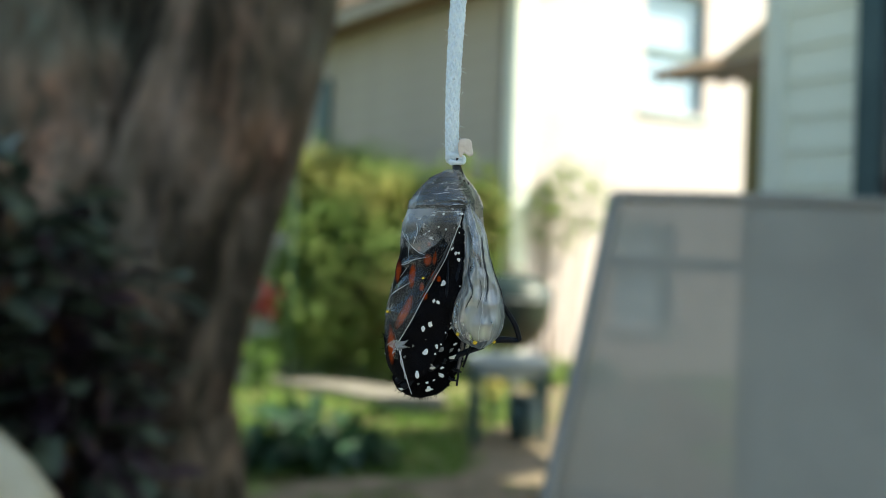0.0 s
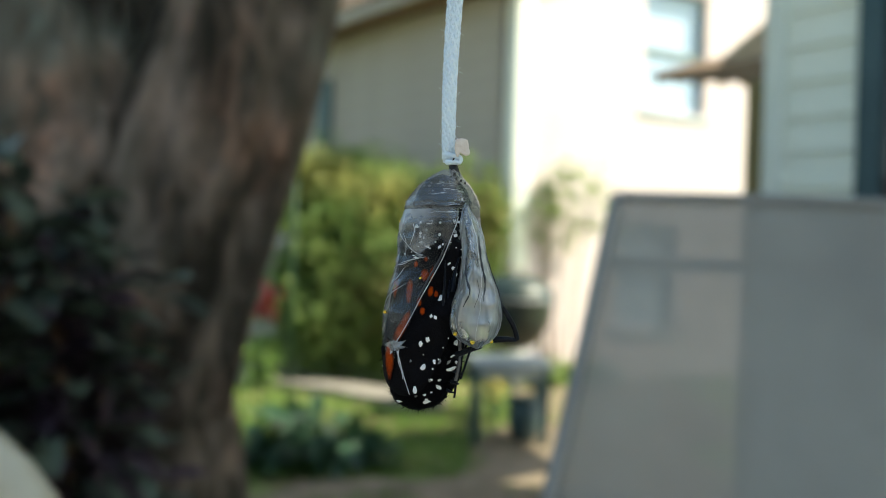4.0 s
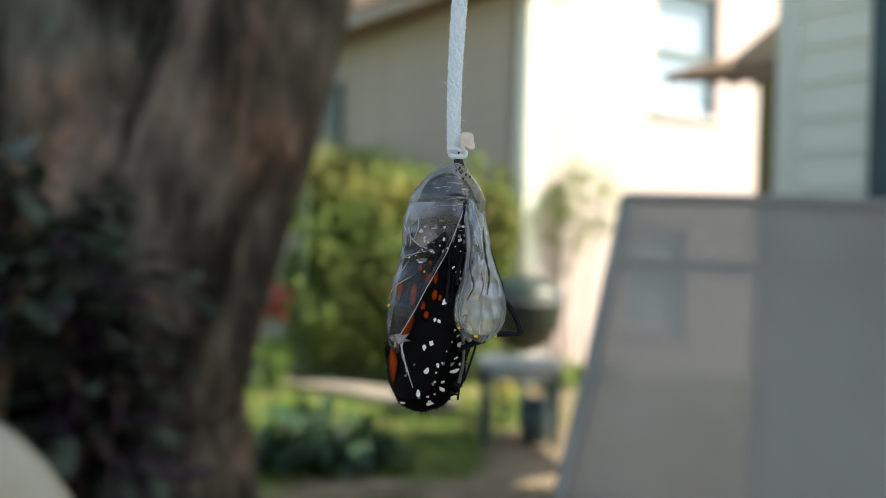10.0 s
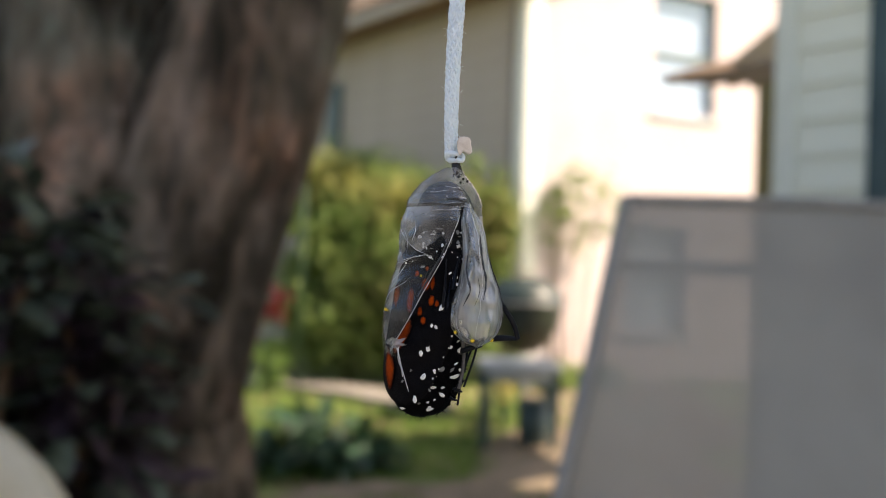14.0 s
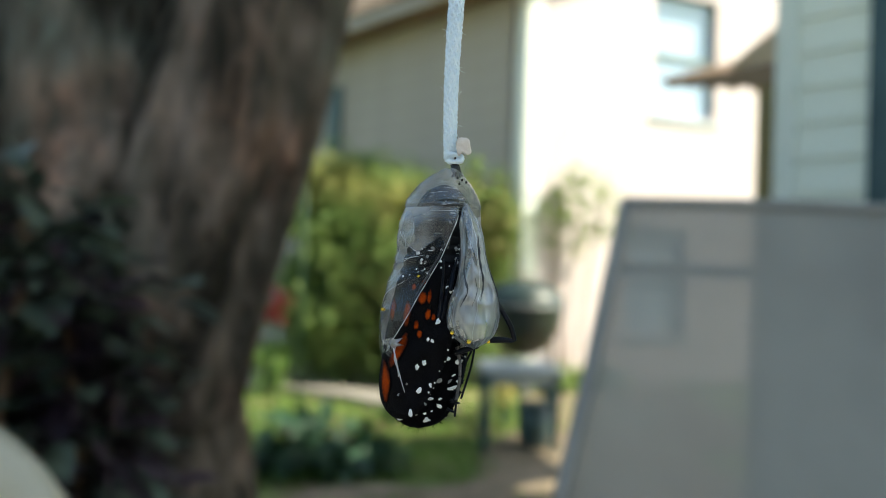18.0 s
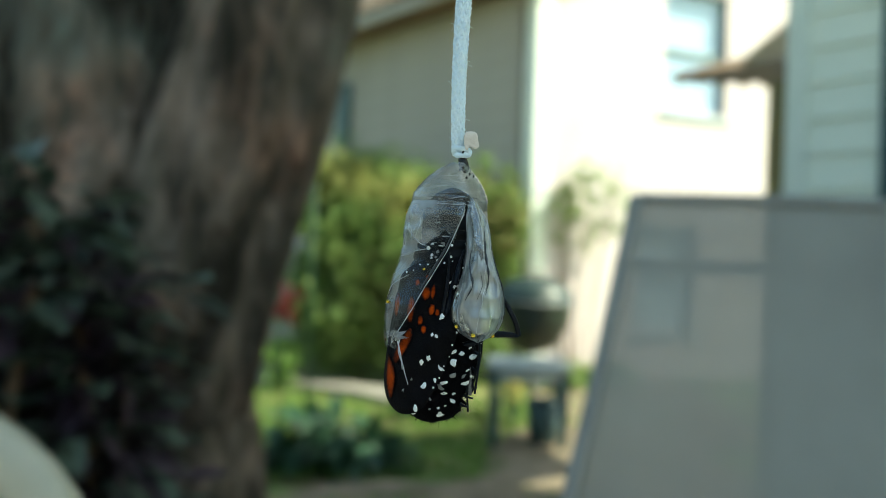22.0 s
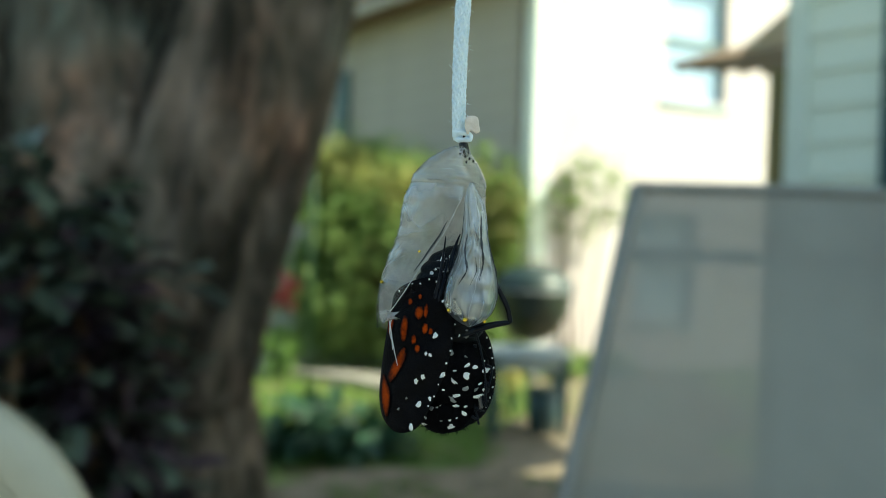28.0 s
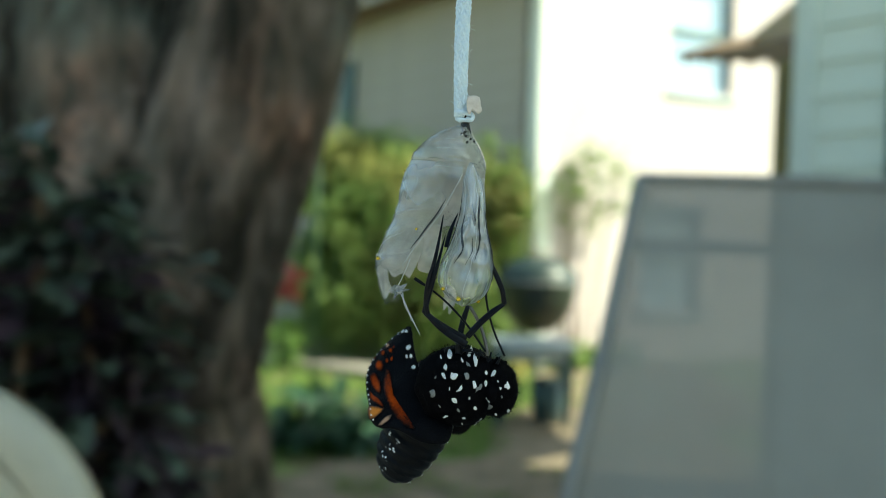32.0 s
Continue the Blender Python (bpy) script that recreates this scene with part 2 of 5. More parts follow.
M_WINGB = mat("black wing", (0.0010, 0.0011, 0.0018), (0.0034, 0.0036, 0.0058), 0.5, 500, 0.6, 3000, dist=0.0003, spec=0.06)
M_ORANGE = mat("orange scales", (0.10, 0.010, 0.001), (0.44, 0.060, 0.003), 0.6, 420, 0.4, 3000, dist=0.0002, spec=0.06)
M_AMBER = mat("amber scales", (0.58, 0.17, 0.012), (0.66, 0.22, 0.02), 0.55, 500, 0.4, 3000, dist=0.0002, spec=0.3)
M_PINK = mat("pale brown scales", (0.42, 0.22, 0.12), (0.5, 0.28, 0.17), 0.6, 500, 0.4, 3000, dist=0.0002, spec=0.3)
def feathered(m, ground, lo, hi, grain=0.5):
    """Lets the colour of the scales thin out towards the rim of a patch."""
    nt = m.node_tree
    p = nt.nodes["Principled BSDF"]
    colour = p.inputs["Base Color"].links[0].from_socket
    at_rim = nt.nodes.new("ShaderNodeAttribute")
    at_rim.attribute_name = "inside"
    nz = nt.nodes.new("ShaderNodeTexNoise")
    nz.inputs["Scale"].default_value, nz.inputs["Detail"].default_value = 2600, 2
    co = nt.nodes.new("ShaderNodeTexCoord")
    nt.links.new(co.outputs["Object"], nz.inputs["Vector"])
    ad = nt.nodes.new("ShaderNodeMath")
    ad.operation = "MULTIPLY_ADD"
    ad.inputs[1].default_value = grain
    nt.links.new(nz.outputs["Fac"], ad.inputs[0])
    nt.links.new(at_rim.outputs["Fac"], ad.inputs[2])
    rg = nt.nodes.new("ShaderNodeMapRange")
    rg.inputs[1].default_value, rg.inputs[2].default_value = lo + grain * 0.5, hi + grain * 0.5
    nt.links.new(ad.outputs[0], rg.inputs[0])
    mx = nt.nodes.new("ShaderNodeMix")
    mx.data_type = "RGBA"
    mx.inputs[6].default_value = (*ground, 1)
    nt.links.new(rg.outputs[0], mx.inputs[0])
    nt.links.new(colour, mx.inputs[7])
    nt.links.new(mx.outputs[2], p.inputs["Base Color"])
    return m


for feather in (M_ORANGE, M_AMBER, M_PINK):
    feathered(feather, (0.004, 0.003, 0.003), 0.02, 0.55)
M_WHITE = mat("white scales", (0.72, 0.76, 0.8), (0.85, 0.87, 0.9), 0.6, 700, 0.4, 3500, dist=0.0002)
M_GREYSP = mat("grey scales", (0.14, 0.15, 0.16), (0.26, 0.27, 0.28), 0.6, 700, 0.4, 3500, dist=0.0002)
M_LEG = mat("blue-black leg", (0.001, 0.002, 0.005), (0.003, 0.007, 0.017), 0.38, 700, 0.4, 3000, dist=0.0002, spec=0.18)
M_ABDOMEN = mat("blue-black abdomen scales", (0.002, 0.0025, 0.004), (0.005, 0.007, 0.011), 0.45, 500, 0.5, 2500, dist=0.0002, spec=0.1)
M_BAND = mat("slate segment edge", (0.006, 0.007, 0.010), (0.018, 0.021, 0.027), 0.4, 700, 0.3, 3000, dist=0.0002, spec=0.15)
M_HORN = mat("grey proboscis", (0.08, 0.08, 0.085), (0.14, 0.14, 0.15), 0.35, 700, 0.2, dist=0.0001)
M_LEAFD = mat("dark leaf", (0.004, 0.008, 0.006), (0.13, 0.17, 0.12), 0.45, 8, 0.2, island=0.8, trans=0.2)
M_LEAFP = mat("purple leaf", (0.006, 0.004, 0.006), (0.075, 0.045, 0.062), 0.45, 8, 0.2, island=0.8, trans=0.2)
M_LEAFY = mat("yellow-green leaf", (0.12, 0.22, 0.06), (0.33, 0.42, 0.15), 0.8, 3, 0.2, island=0.6, trans=0.5)
M_LEAFB = mat("olive-brown leaf", (0.15, 0.16, 0.05), (0.31, 0.29, 0.12), 0.8, 3, 0.2, island=0.6, trans=0.4)
# Light yellow stands for sun on the shrub's top.
M_LEAFG = mat("sunlit pale yellow leaf", (0.30, 0.32, 0.10), (0.52, 0.52, 0.21), 0.8, 3, 0.2, island=0.6, trans=0.5)
M_YELLOW = mat("yellow petals", (0.36, 0.31, 0.08), (0.5, 0.43, 0.13), 0.6, 8, 0.2, island=0.6, trans=0.3)
M_LEAFH = mat("deep green leaf", (0.005, 0.024, 0.012), (0.038, 0.11, 0.055), 0.55, 6, 0.2, island=0.7, trans=0.2)
M_GRASS = mat("grass", (0.065, 0.16, 0.026), (0.21, 0.32, 0.066), 0.6, 3, 0.2, island=0.8, trans=0.3)
M_LAWN = mat("lawn soil", (0.08, 0.135, 0.026), (0.22, 0.245, 0.08), 0.9, 2.2, 0.6, 40, dist=0.02)


def worn(m):
    """Brown worn patches with leaf litter in the lawn."""
    nt = m.node_tree
    p = nt.nodes["Principled BSDF"]
    colour = p.inputs["Base Color"].links[0].from_socket
    co = nt.nodes.new("ShaderNodeTexCoord")
    nz = nt.nodes.new("ShaderNodeTexNoise")
    nz.inputs["Scale"].default_value, nz.inputs["Detail"].default_value = 2.6, 5
    nt.links.new(co.outputs["Object"], nz.inputs["Vector"])
    rg = nt.nodes.new("ShaderNodeMapRange")
    rg.inputs[1].default_value, rg.inputs[2].default_value = 0.48, 0.6
    nt.links.new(nz.outputs["Fac"], rg.inputs[0])
    mx = nt.nodes.new("ShaderNodeMix")
    mx.data_type = "RGBA"
    mx.inputs[7].default_value = (0.17, 0.115, 0.075, 1)
    nt.links.new(rg.outputs[0], mx.inputs[0])
    nt.links.new(colour, mx.inputs[6])
    nt.links.new(mx.outputs[2], p.inputs["Base Color"])


worn(M_LAWN)
M_SOIL = mat("bare soil", (0.10, 0.078, 0.045), (0.29, 0.225, 0.165), 0.95, 5, 0.6, 40, dist=0.02)
M_PATH = mat("pale path", (0.21, 0.19, 0.172), (0.28, 0.257, 0.23), 0.85, 5, 0.4, 60, dist=0.01)
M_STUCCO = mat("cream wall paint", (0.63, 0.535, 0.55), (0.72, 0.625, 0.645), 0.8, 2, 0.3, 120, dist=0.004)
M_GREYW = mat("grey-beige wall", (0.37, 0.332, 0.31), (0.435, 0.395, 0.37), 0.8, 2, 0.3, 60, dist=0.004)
M_TRIM = mat("white trim paint", (0.78, 0.80, 0.76), (0.85, 0.86, 0.83), 0.5, 6, 0.1)
M_FASCIA = mat("pinkish eaves paint", (0.33, 0.285, 0.255), (0.40, 0.35, 0.315), 0.6, 5, 0.1)
# Blind added behind the panes, tinted like the sky they reflect.
M_BLIND = mat("blue-grey blind", (0.34, 0.48, 0.66), (0.42, 0.56, 0.72), 0.7, 5, 0.1)
M_WINF = mat("grey-teal window frame", (0.20, 0.26, 0.28), (0.27, 0.33, 0.35), 0.5, 5, 0.1)
M_WESTWALL = mat("grey-blue unseen wall", (0.12, 0.14, 0.16), (0.18, 0.20, 0.22), 0.8, 4, 0.3, 40)
M_SIDING = mat("pale sage siding", (0.80, 0.82, 0.69), (0.86, 0.88, 0.76), 0.55, 3, 0.2, 80, dist=0.003)
M_SIDTRIM = mat("sage corner trim", (0.76, 0.80, 0.70), (0.82, 0.85, 0.76), 0.5, 4, 0.1)
M_ROOF = mat("brown shingle", (0.10, 0.065, 0.04), (0.20, 0.14, 0.09), 0.9, 10, 0.5, 60, dist=0.01)
M_WOOD = mat("dark brown timber", (0.15, 0.09, 0.05), (0.26, 0.165, 0.10), 0.7, 12, 0.4, 50, dist=0.004, stretch=(1, 1, 0.15))
M_POST = mat("olive-brown timber", (0.17, 0.135, 0.055), (0.25, 0.20, 0.09), 0.7, 12, 0.4, 50, dist=0.004, stretch=(1, 1, 0.15))
# Pale tan stands for the light on the gable; the board renders in shade.
M_BARGE = mat("tan board painted lit", (0.52, 0.42, 0.33), (0.62, 0.52, 0.42), 0.7, 12, 0.3, 50, dist=0.004)
M_TEAL = mat("teal paint", (0.03, 0.07, 0.08), (0.05, 0.10, 0.11), 0.5, 6, 0.2)
M_DARK = mat("dark window", (0.008, 0.012, 0.018), (0.015, 0.02, 0.03), 0.08, 2, 0.0)
# Opaque pale blue: the sky's reflection is painted into the panes.
M_SKYGLASS = mat("sky-tinted window glass", (0.42, 0.55, 0.74), (0.50, 0.64, 0.80), 0.05, 1.5, 0.0, spec=0.9)
M_KETTLE = mat("black-green enamel", (0.012, 0.02, 0.018), (0.02, 0.03, 0.027), 0.36, 6, 0.05, spec=0.5)
# Bowl enamel made tealer: the sky's reflection on the lid is in the colour.
M_LID = mat("sky-tinted lid enamel", (0.012, 0.026, 0.026), (0.022, 0.04, 0.04), 0.42, 6, 0.05, spec=0.5)
M_STEEL = mat("grey steel", (0.25, 0.26, 0.27), (0.36, 0.37, 0.38), 0.6, 8, 0.1, metal=0.8)
M_TABLE = mat("pale grey table top", (0.32, 0.37, 0.39), (0.42, 0.46, 0.48), 0.5, 6, 0.1)
M_PATIO = mat("pale grey unseen terrace", (0.36, 0.355, 0.33), (0.46, 0.45, 0.42), 0.85, 4, 0.4, 60, dist=0.006)
M_RED = mat("red petals", (0.34, 0.016, 0.010), (0.48, 0.035, 0.02), 0.4, 8, 0.1)
M_CREAM = mat("cream plastic", (0.44, 0.42, 0.33), (0.54, 0.52, 0.43), 0.4, 6, 0.1)
M_FRAME = mat("grey chair frame", (0.20, 0.20, 0.195), (0.26, 0.26, 0.25), 0.45, 8, 0.1)


def mesh_fabric():
    m = mat("grey sling fabric", (0.27, 0.265, 0.25), (0.325, 0.32, 0.30), 0.8, 6, 0.2, 800, dist=0.001)
    nt = m.node_tree
    clear = nt.nodes.new("ShaderNodeBsdfTransparent")
    ms = nt.nodes.new("ShaderNodeMixShader")
    ms.inputs[0].default_value = 0.78
    nt.links.new(clear.outputs[0], ms.inputs[1])
    nt.links.new(nt.nodes["Principled BSDF"].outputs[0], ms.inputs[2])
    nt.links.new(ms.outputs[0], nt.nodes["Material Output"].inputs[0])
    return m


M_SLING = mesh_fabric()


def bark():
    """Grey and red-brown plates between dark furrows, with grey-green lichen."""
    m = bpy.data.materials.new("furrowed bark")
    m.use_nodes = True
    nt = m.node_tree
    p = nt.nodes["Principled BSDF"]
    p.inputs["Roughness"].default_value, p.inputs["Specular IOR Level"].default_value = 0.9, 0.2
    co = nt.nodes.new("ShaderNodeTexCoord")

    def cloud(scale, stretch, detail, lo, hi):
        mp = nt.nodes.new("ShaderNodeMapping")
        mp.inputs["Scale"].default_value = stretch
        mp.inputs["Rotation"].default_value = (0, radians(-24), 0)
        nz = nt.nodes.new("ShaderNodeTexNoise")
        nz.inputs["Scale"].default_value, nz.inputs["Detail"].default_value = scale, detail
        rg = nt.nodes.new("ShaderNodeMapRange")
        rg.inputs[1].default_value, rg.inputs[2].default_value = lo, hi
        nt.links.new(co.outputs["Object"], mp.inputs[0])
        nt.links.new(mp.outputs[0], nz.inputs["Vector"])
        nt.links.new(nz.outputs["Fac"], rg.inputs[0])
        return rg.outputs[0]

    def blend(fac, a, b):
        mx = nt.nodes.new("ShaderNodeMix")
        mx.data_type = "RGBA"
        nt.links.new(fac, mx.inputs[0])
        for slot, c in ((6, a), (7, b)):
            if isinstance(c, tuple):
                mx.inputs[slot].default_value = (*c, 1)
            else:
                nt.links.new(c, mx.inputs[slot])
        return mx.outputs[2]
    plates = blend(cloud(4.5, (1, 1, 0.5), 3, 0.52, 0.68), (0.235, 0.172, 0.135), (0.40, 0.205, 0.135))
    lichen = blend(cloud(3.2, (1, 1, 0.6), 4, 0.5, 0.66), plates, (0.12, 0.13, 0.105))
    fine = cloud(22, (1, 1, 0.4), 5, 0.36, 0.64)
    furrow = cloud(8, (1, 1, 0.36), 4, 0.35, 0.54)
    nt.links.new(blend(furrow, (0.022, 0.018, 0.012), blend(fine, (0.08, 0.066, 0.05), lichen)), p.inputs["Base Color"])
    add = nt.nodes.new("ShaderNodeMath")
    add.operation = "MULTIPLY_ADD"
    nt.links.new(fine, add.inputs[0])
    add.inputs[1].default_value = 0.3
    nt.links.new(furrow, add.inputs[2])
    bp = nt.nodes.new("ShaderNodeBump")
    bp.inputs["Strength"].default_value, bp.inputs["Distance"].default_value = 1.0, 0.03
    nt.links.new(add.outputs[0], bp.inputs["Height"])
    nt.links.new(bp.outputs[0], p.inputs["Normal"])
    return m


M_BARK = bark()


# ---- ground ----
def ground_patch(name, outline, z, material, label, kind="structure"):
    pts = ring_points(outline, 5)
    n = len(pts)
    verts = [(x, y, z) for x, y in pts] + [(x, y, -0.02) for x, y in pts]
    faces = [tuple(range(n))] + [(i + n, (i + 1) % n + n, (i + 1) % n, i) for i in range(n)]
    return tagged(part(name, (verts, faces), material, smooth=False), label, "ground", kind=kind)


def build_ground():
    verts, steps = [], [-400, -60, -20, -8, -4, -2, -1, 0, 1, 2, 3, 4, 5, 6, 7, 8, 10, 14, 24, 60, 400]
    for y in steps:
        for x in steps:
            flat = 1 if abs(x) < 20 and abs(y) < 20 else 0
            verts.append((x, y, 0.02 * flat * noise.noise((x * 0.6, y * 0.6, 0)) - 0.015))
    g = part("ground", (verts, grid_faces(len(steps), len(steps))), M_LAWN)
    tagged(g, "mown green lawn reaching to the houses", "lawn", kind="structure")
    ground_patch("path", [(-3.4, 7.9), (-1.17, 6.62), (-0.7, 6.28), (-0.31, 6.05), (0.1, 5.9), (0.12, 5.55), (-0.32, 5.6), (-0.62, 5.8), (-0.91, 6.0), (-3.4, 7.1)],
                 0.05, M_PATH, "pale sunlit concrete garden path in front of the shrub")
    ground_patch("soil_bed", [(-0.3, 2.5), (-0.8, 3.0), (-0.62, 3.5), (-0.3, 3.72), (0.0, 3.7), (0.2, 3.85), (0.3, 4.4), (0.5, 4.95), (0.9, 5.05), (1.5, 4.7), (1.4, 3.0), (0.4, 2.6)],
                 0.012, M_SOIL, "bare brown soil with gravel beside the lawn")
    ground_patch("wall_bed", [(0.78, 4.8), (0.7, 5.6), (0.8, 6.5), (1.2, 6.9), (2.0, 7.0), (2.2, 5.9), (1.8, 4.7)],
                 0.018, M_SOIL, "bare soil strip along the cream wall")


def build_behind():
    """Unseen terrace under the viewer and unseen walls, added to control reflected light."""
    # Never in view: its paleness bounces light onto siding and subject.
    b = part("unseen_pavement", slab(-3.2, 3.0, -2.5, 2.35, -0.1, 0.02), M_PATIO, smooth=False)
    tagged(b, "unseen grey terrace added to set the bounced light", "terrace", kind="structure")
    # Added out of view to keep the bright horizon out of the skin's gloss.
    f = part("unseen_wall_west", slab(-3.6, -3.4, -2.75, 5.4, 0, 1.9), M_WESTWALL, smooth=False)
    tagged(f, "unseen grey-blue wall added to block the bright horizon", "wall", kind="structure")
    # Added behind the viewer: dims what the glossy skin reflects.
    w = part("unseen_wall_south", slab(-3.4, 4.4, -2.75, -2.5, 0, 2.3), M_GREYW, smooth=False)
    tagged(w, "unseen grey-beige wall added behind the viewer to dim reflections", "wall", kind="structure")


def build_grass():
    rnd = random.Random(5)
    verts, faces = [], []
    for i in range(18000):
        y = rnd.uniform(2.6, 6.1)
        x = rnd.uniform(-0.42 * y - 0.3, 0.30 * y)
        if x > -0.8 and y < 3.9 + 0.35 * x and noise.noise((x * 2.6, y * 2.6, 3.0)) < 0.08:
            continue
        if x > 0.25 and y < 5.0 and noise.noise((x * 2.6, y * 2.6, 3.0)) < 0.2:
            continue
        if x < 0.1 and y > 5.54 - 0.73 * (x + 0.32):
            continue
        h, a, w = rnd.uniform(0.03, 0.075), rnd.uniform(0, 6.28), rnd.uniform(0.003, 0.006)
        dx, dy = math.cos(a), math.sin(a)
        l = rnd.uniform(0.0, 0.035)
        b = len(verts)
        verts += [(x - dx * w, y - dy * w, -0.02), (x + dx * w, y + dy * w, -0.02), (x - dy * l, y + dx * l, h)]
        faces.append((b, b + 1, b + 2))
    tagged(part("grass", (verts, faces), M_GRASS, smooth=False), "sunlit green lawn grass blades", "grass", kind="stuff")


# ---- leaves ----
def leaf_cloud(clumps, count, size, seed, flat=0.4, long=1.7):
    """Folded leaves scattered in uneven clumps (x, y, z, rx, ry, rz)."""
    rnd = random.Random(seed)
    verts, faces = [], []
    weights = [c[3] * c[4] * c[5] for c in clumps]
    for i in range(count):
        c = rnd.choices(clumps, weights)[0]
        while True:
            p = Vector((rnd.uniform(-1, 1), rnd.uniform(-1, 1), rnd.uniform(-1, 1)))
            if 0.25 < p.length < 1 and noise.noise(Vector((p.x * 2.2 + c[0] * 3, p.y * 2.2, p.z * 2.2 + c[2] * 3))) > -0.22:
                break
        p *= 0.82 + 0.5 * (i * 0.618034 % 1) ** 2
        o = Vector((c[0] + p.x * c[3], c[1] + p.y * c[4], max(0.01, c[2] + p.z * c[5])))
        d = Vector((p.x + rnd.uniform(-0.9, 0.9), p.y + rnd.uniform(-0.9, 0.9), rnd.uniform(-0.9, 0.5))).normalized()
        s = d.cross(Vector((rnd.uniform(-flat, flat), rnd.uniform(-flat, flat), 1))).normalized()
        n = s.cross(d)
        w = size * rnd.uniform(0.6, 1.25)
        l = w * long
        b = len(verts)
        verts += [o, o + d * l * 0.35 + s * w * 0.5 + n * w * 0.12, o + d * l * 0.8 + s * w * 0.33 + n * w * 0.05, o + d * l - n * w * 0.15,
                  o + d * l * 0.8 - s * w * 0.33 + n * w * 0.05, o + d * l * 0.35 - s * w * 0.5 + n * w * 0.12, o + d * l * 0.5]
        faces += [(b, b + 1, b + 6), (b + 1, b + 2, b + 6), (b + 2, b + 3, b + 6), (b + 3, b + 4, b + 6), (b + 4, b + 5, b + 6), (b + 5, b, b + 6)]
    return verts, faces


def shrub(name, label, base, clumps, count, size, material, seed, stems=7, stem_mat=None, category="shrub", flat=0.4, long=1.7):
    rnd = random.Random(seed)
    root = empty(name, pose(*base))
    o = Vector(base)
    for i in range(stems):
        c = clumps[i % len(clumps)]
        top = Vector((c[0] + rnd.uniform(-0.4, 0.4) * c[3], c[1] + rnd.uniform(-0.4, 0.4) * c[4], c[2] + rnd.uniform(0, 0.6) * c[5])) - o
        foot = Vector((rnd.uniform(-0.5, 0.5) * c[3] * 0.5 + (c[0] - o.x) * 0.6, rnd.uniform(-0.05, 0.05), 0))
        mid = (foot + top) * 0.5 + Vector((rnd.uniform(-0.06, 0.06), rnd.uniform(-0.06, 0.06), 0.05))
        v, f = tube_data(curve_points([foot, mid, top], 4), [0.016 * (1 - 0.07 * k) for k in range(9)], 6)
        part("stem", (v, f), stem_mat or M_WOOD, root)
    v, f = leaf_cloud(clumps, count, size, seed, flat, long)
    part("foliage", ([p - o for p in v], f), material, root, smooth=False)
    return tagged(root, label, category)


# ---- the far house ----
def window(parent, x0, x1, z0, z1, y, sashes=2, glass=None):
    """A framed window in a wall's opening, facing local -y."""
    w = part("window", slab(x0 - 0.06, x1 + 0.06, y - 0.05, y + 0.02, z0 - 0.1, z0 - 0.03, 0.006), M_WINF, parent, "grey-framed sash window")
    for a, b in ((x0 - 0.07, x0), (x1, x1 + 0.07)):
        part("frame", slab(a, b, y - 0.03, y + 0.1, z0 - 0.03, z1 + 0.07, 0.005), M_WINF, w)
    part("frame", slab(x0, x1, y - 0.03, y + 0.1, z1, z1 + 0.07, 0.005), M_WINF, w)
    zm = (z0 + z1) / 2
    part("rail", slab(x0, x1, y + 0.02, y + 0.07, zm - 0.03, zm + 0.03, 0.004), M_WINF, w)
    for i in range(sashes):
        a = z0 - 0.03 if i == 0 else zm + 0.03
        b = zm - 0.03 if i == 0 else z1
        part("pane", slab(x0, x1, y + 0.05 + 0.012 * i, y + 0.058 + 0.012 * i, a, b), glass or M_SKYGLASS, w, smooth=False)
    part("blind", slab(x0, x1, y + 0.12, y + 0.125, z0, z1), M_BLIND, w, "added window blind, blue like the sky in the panes", smooth=False)
    return w


def wall_with_holes(name, parent, length, height, thick, holes, material):
    """Wall in local x (along), facing -y, with rectangular holes (x0, x1, z0, z1) in columns from left to right."""
    bm = bmesh.new()
    xs = sorted({0.0, length, *[h[0] for h in holes], *[h[1] for h in holes]})
    for a, b in zip(xs, xs[1:]):
        inside = sorted([h for h in holes if h[0] <= a + 1e-6 and h[1] >= b - 1e-6], key=lambda h: h[2])
        z = -0.3
        for h in inside:
            box(bm, a, b, 0, thick, z, h[2])
            z = h[3]
        box(bm, a, b, 0, thick, z, height)
    bmesh.ops.remove_doubles(bm, verts=bm.verts, dist=0.0005)
    return part(name, bm, material, parent, smooth=False)


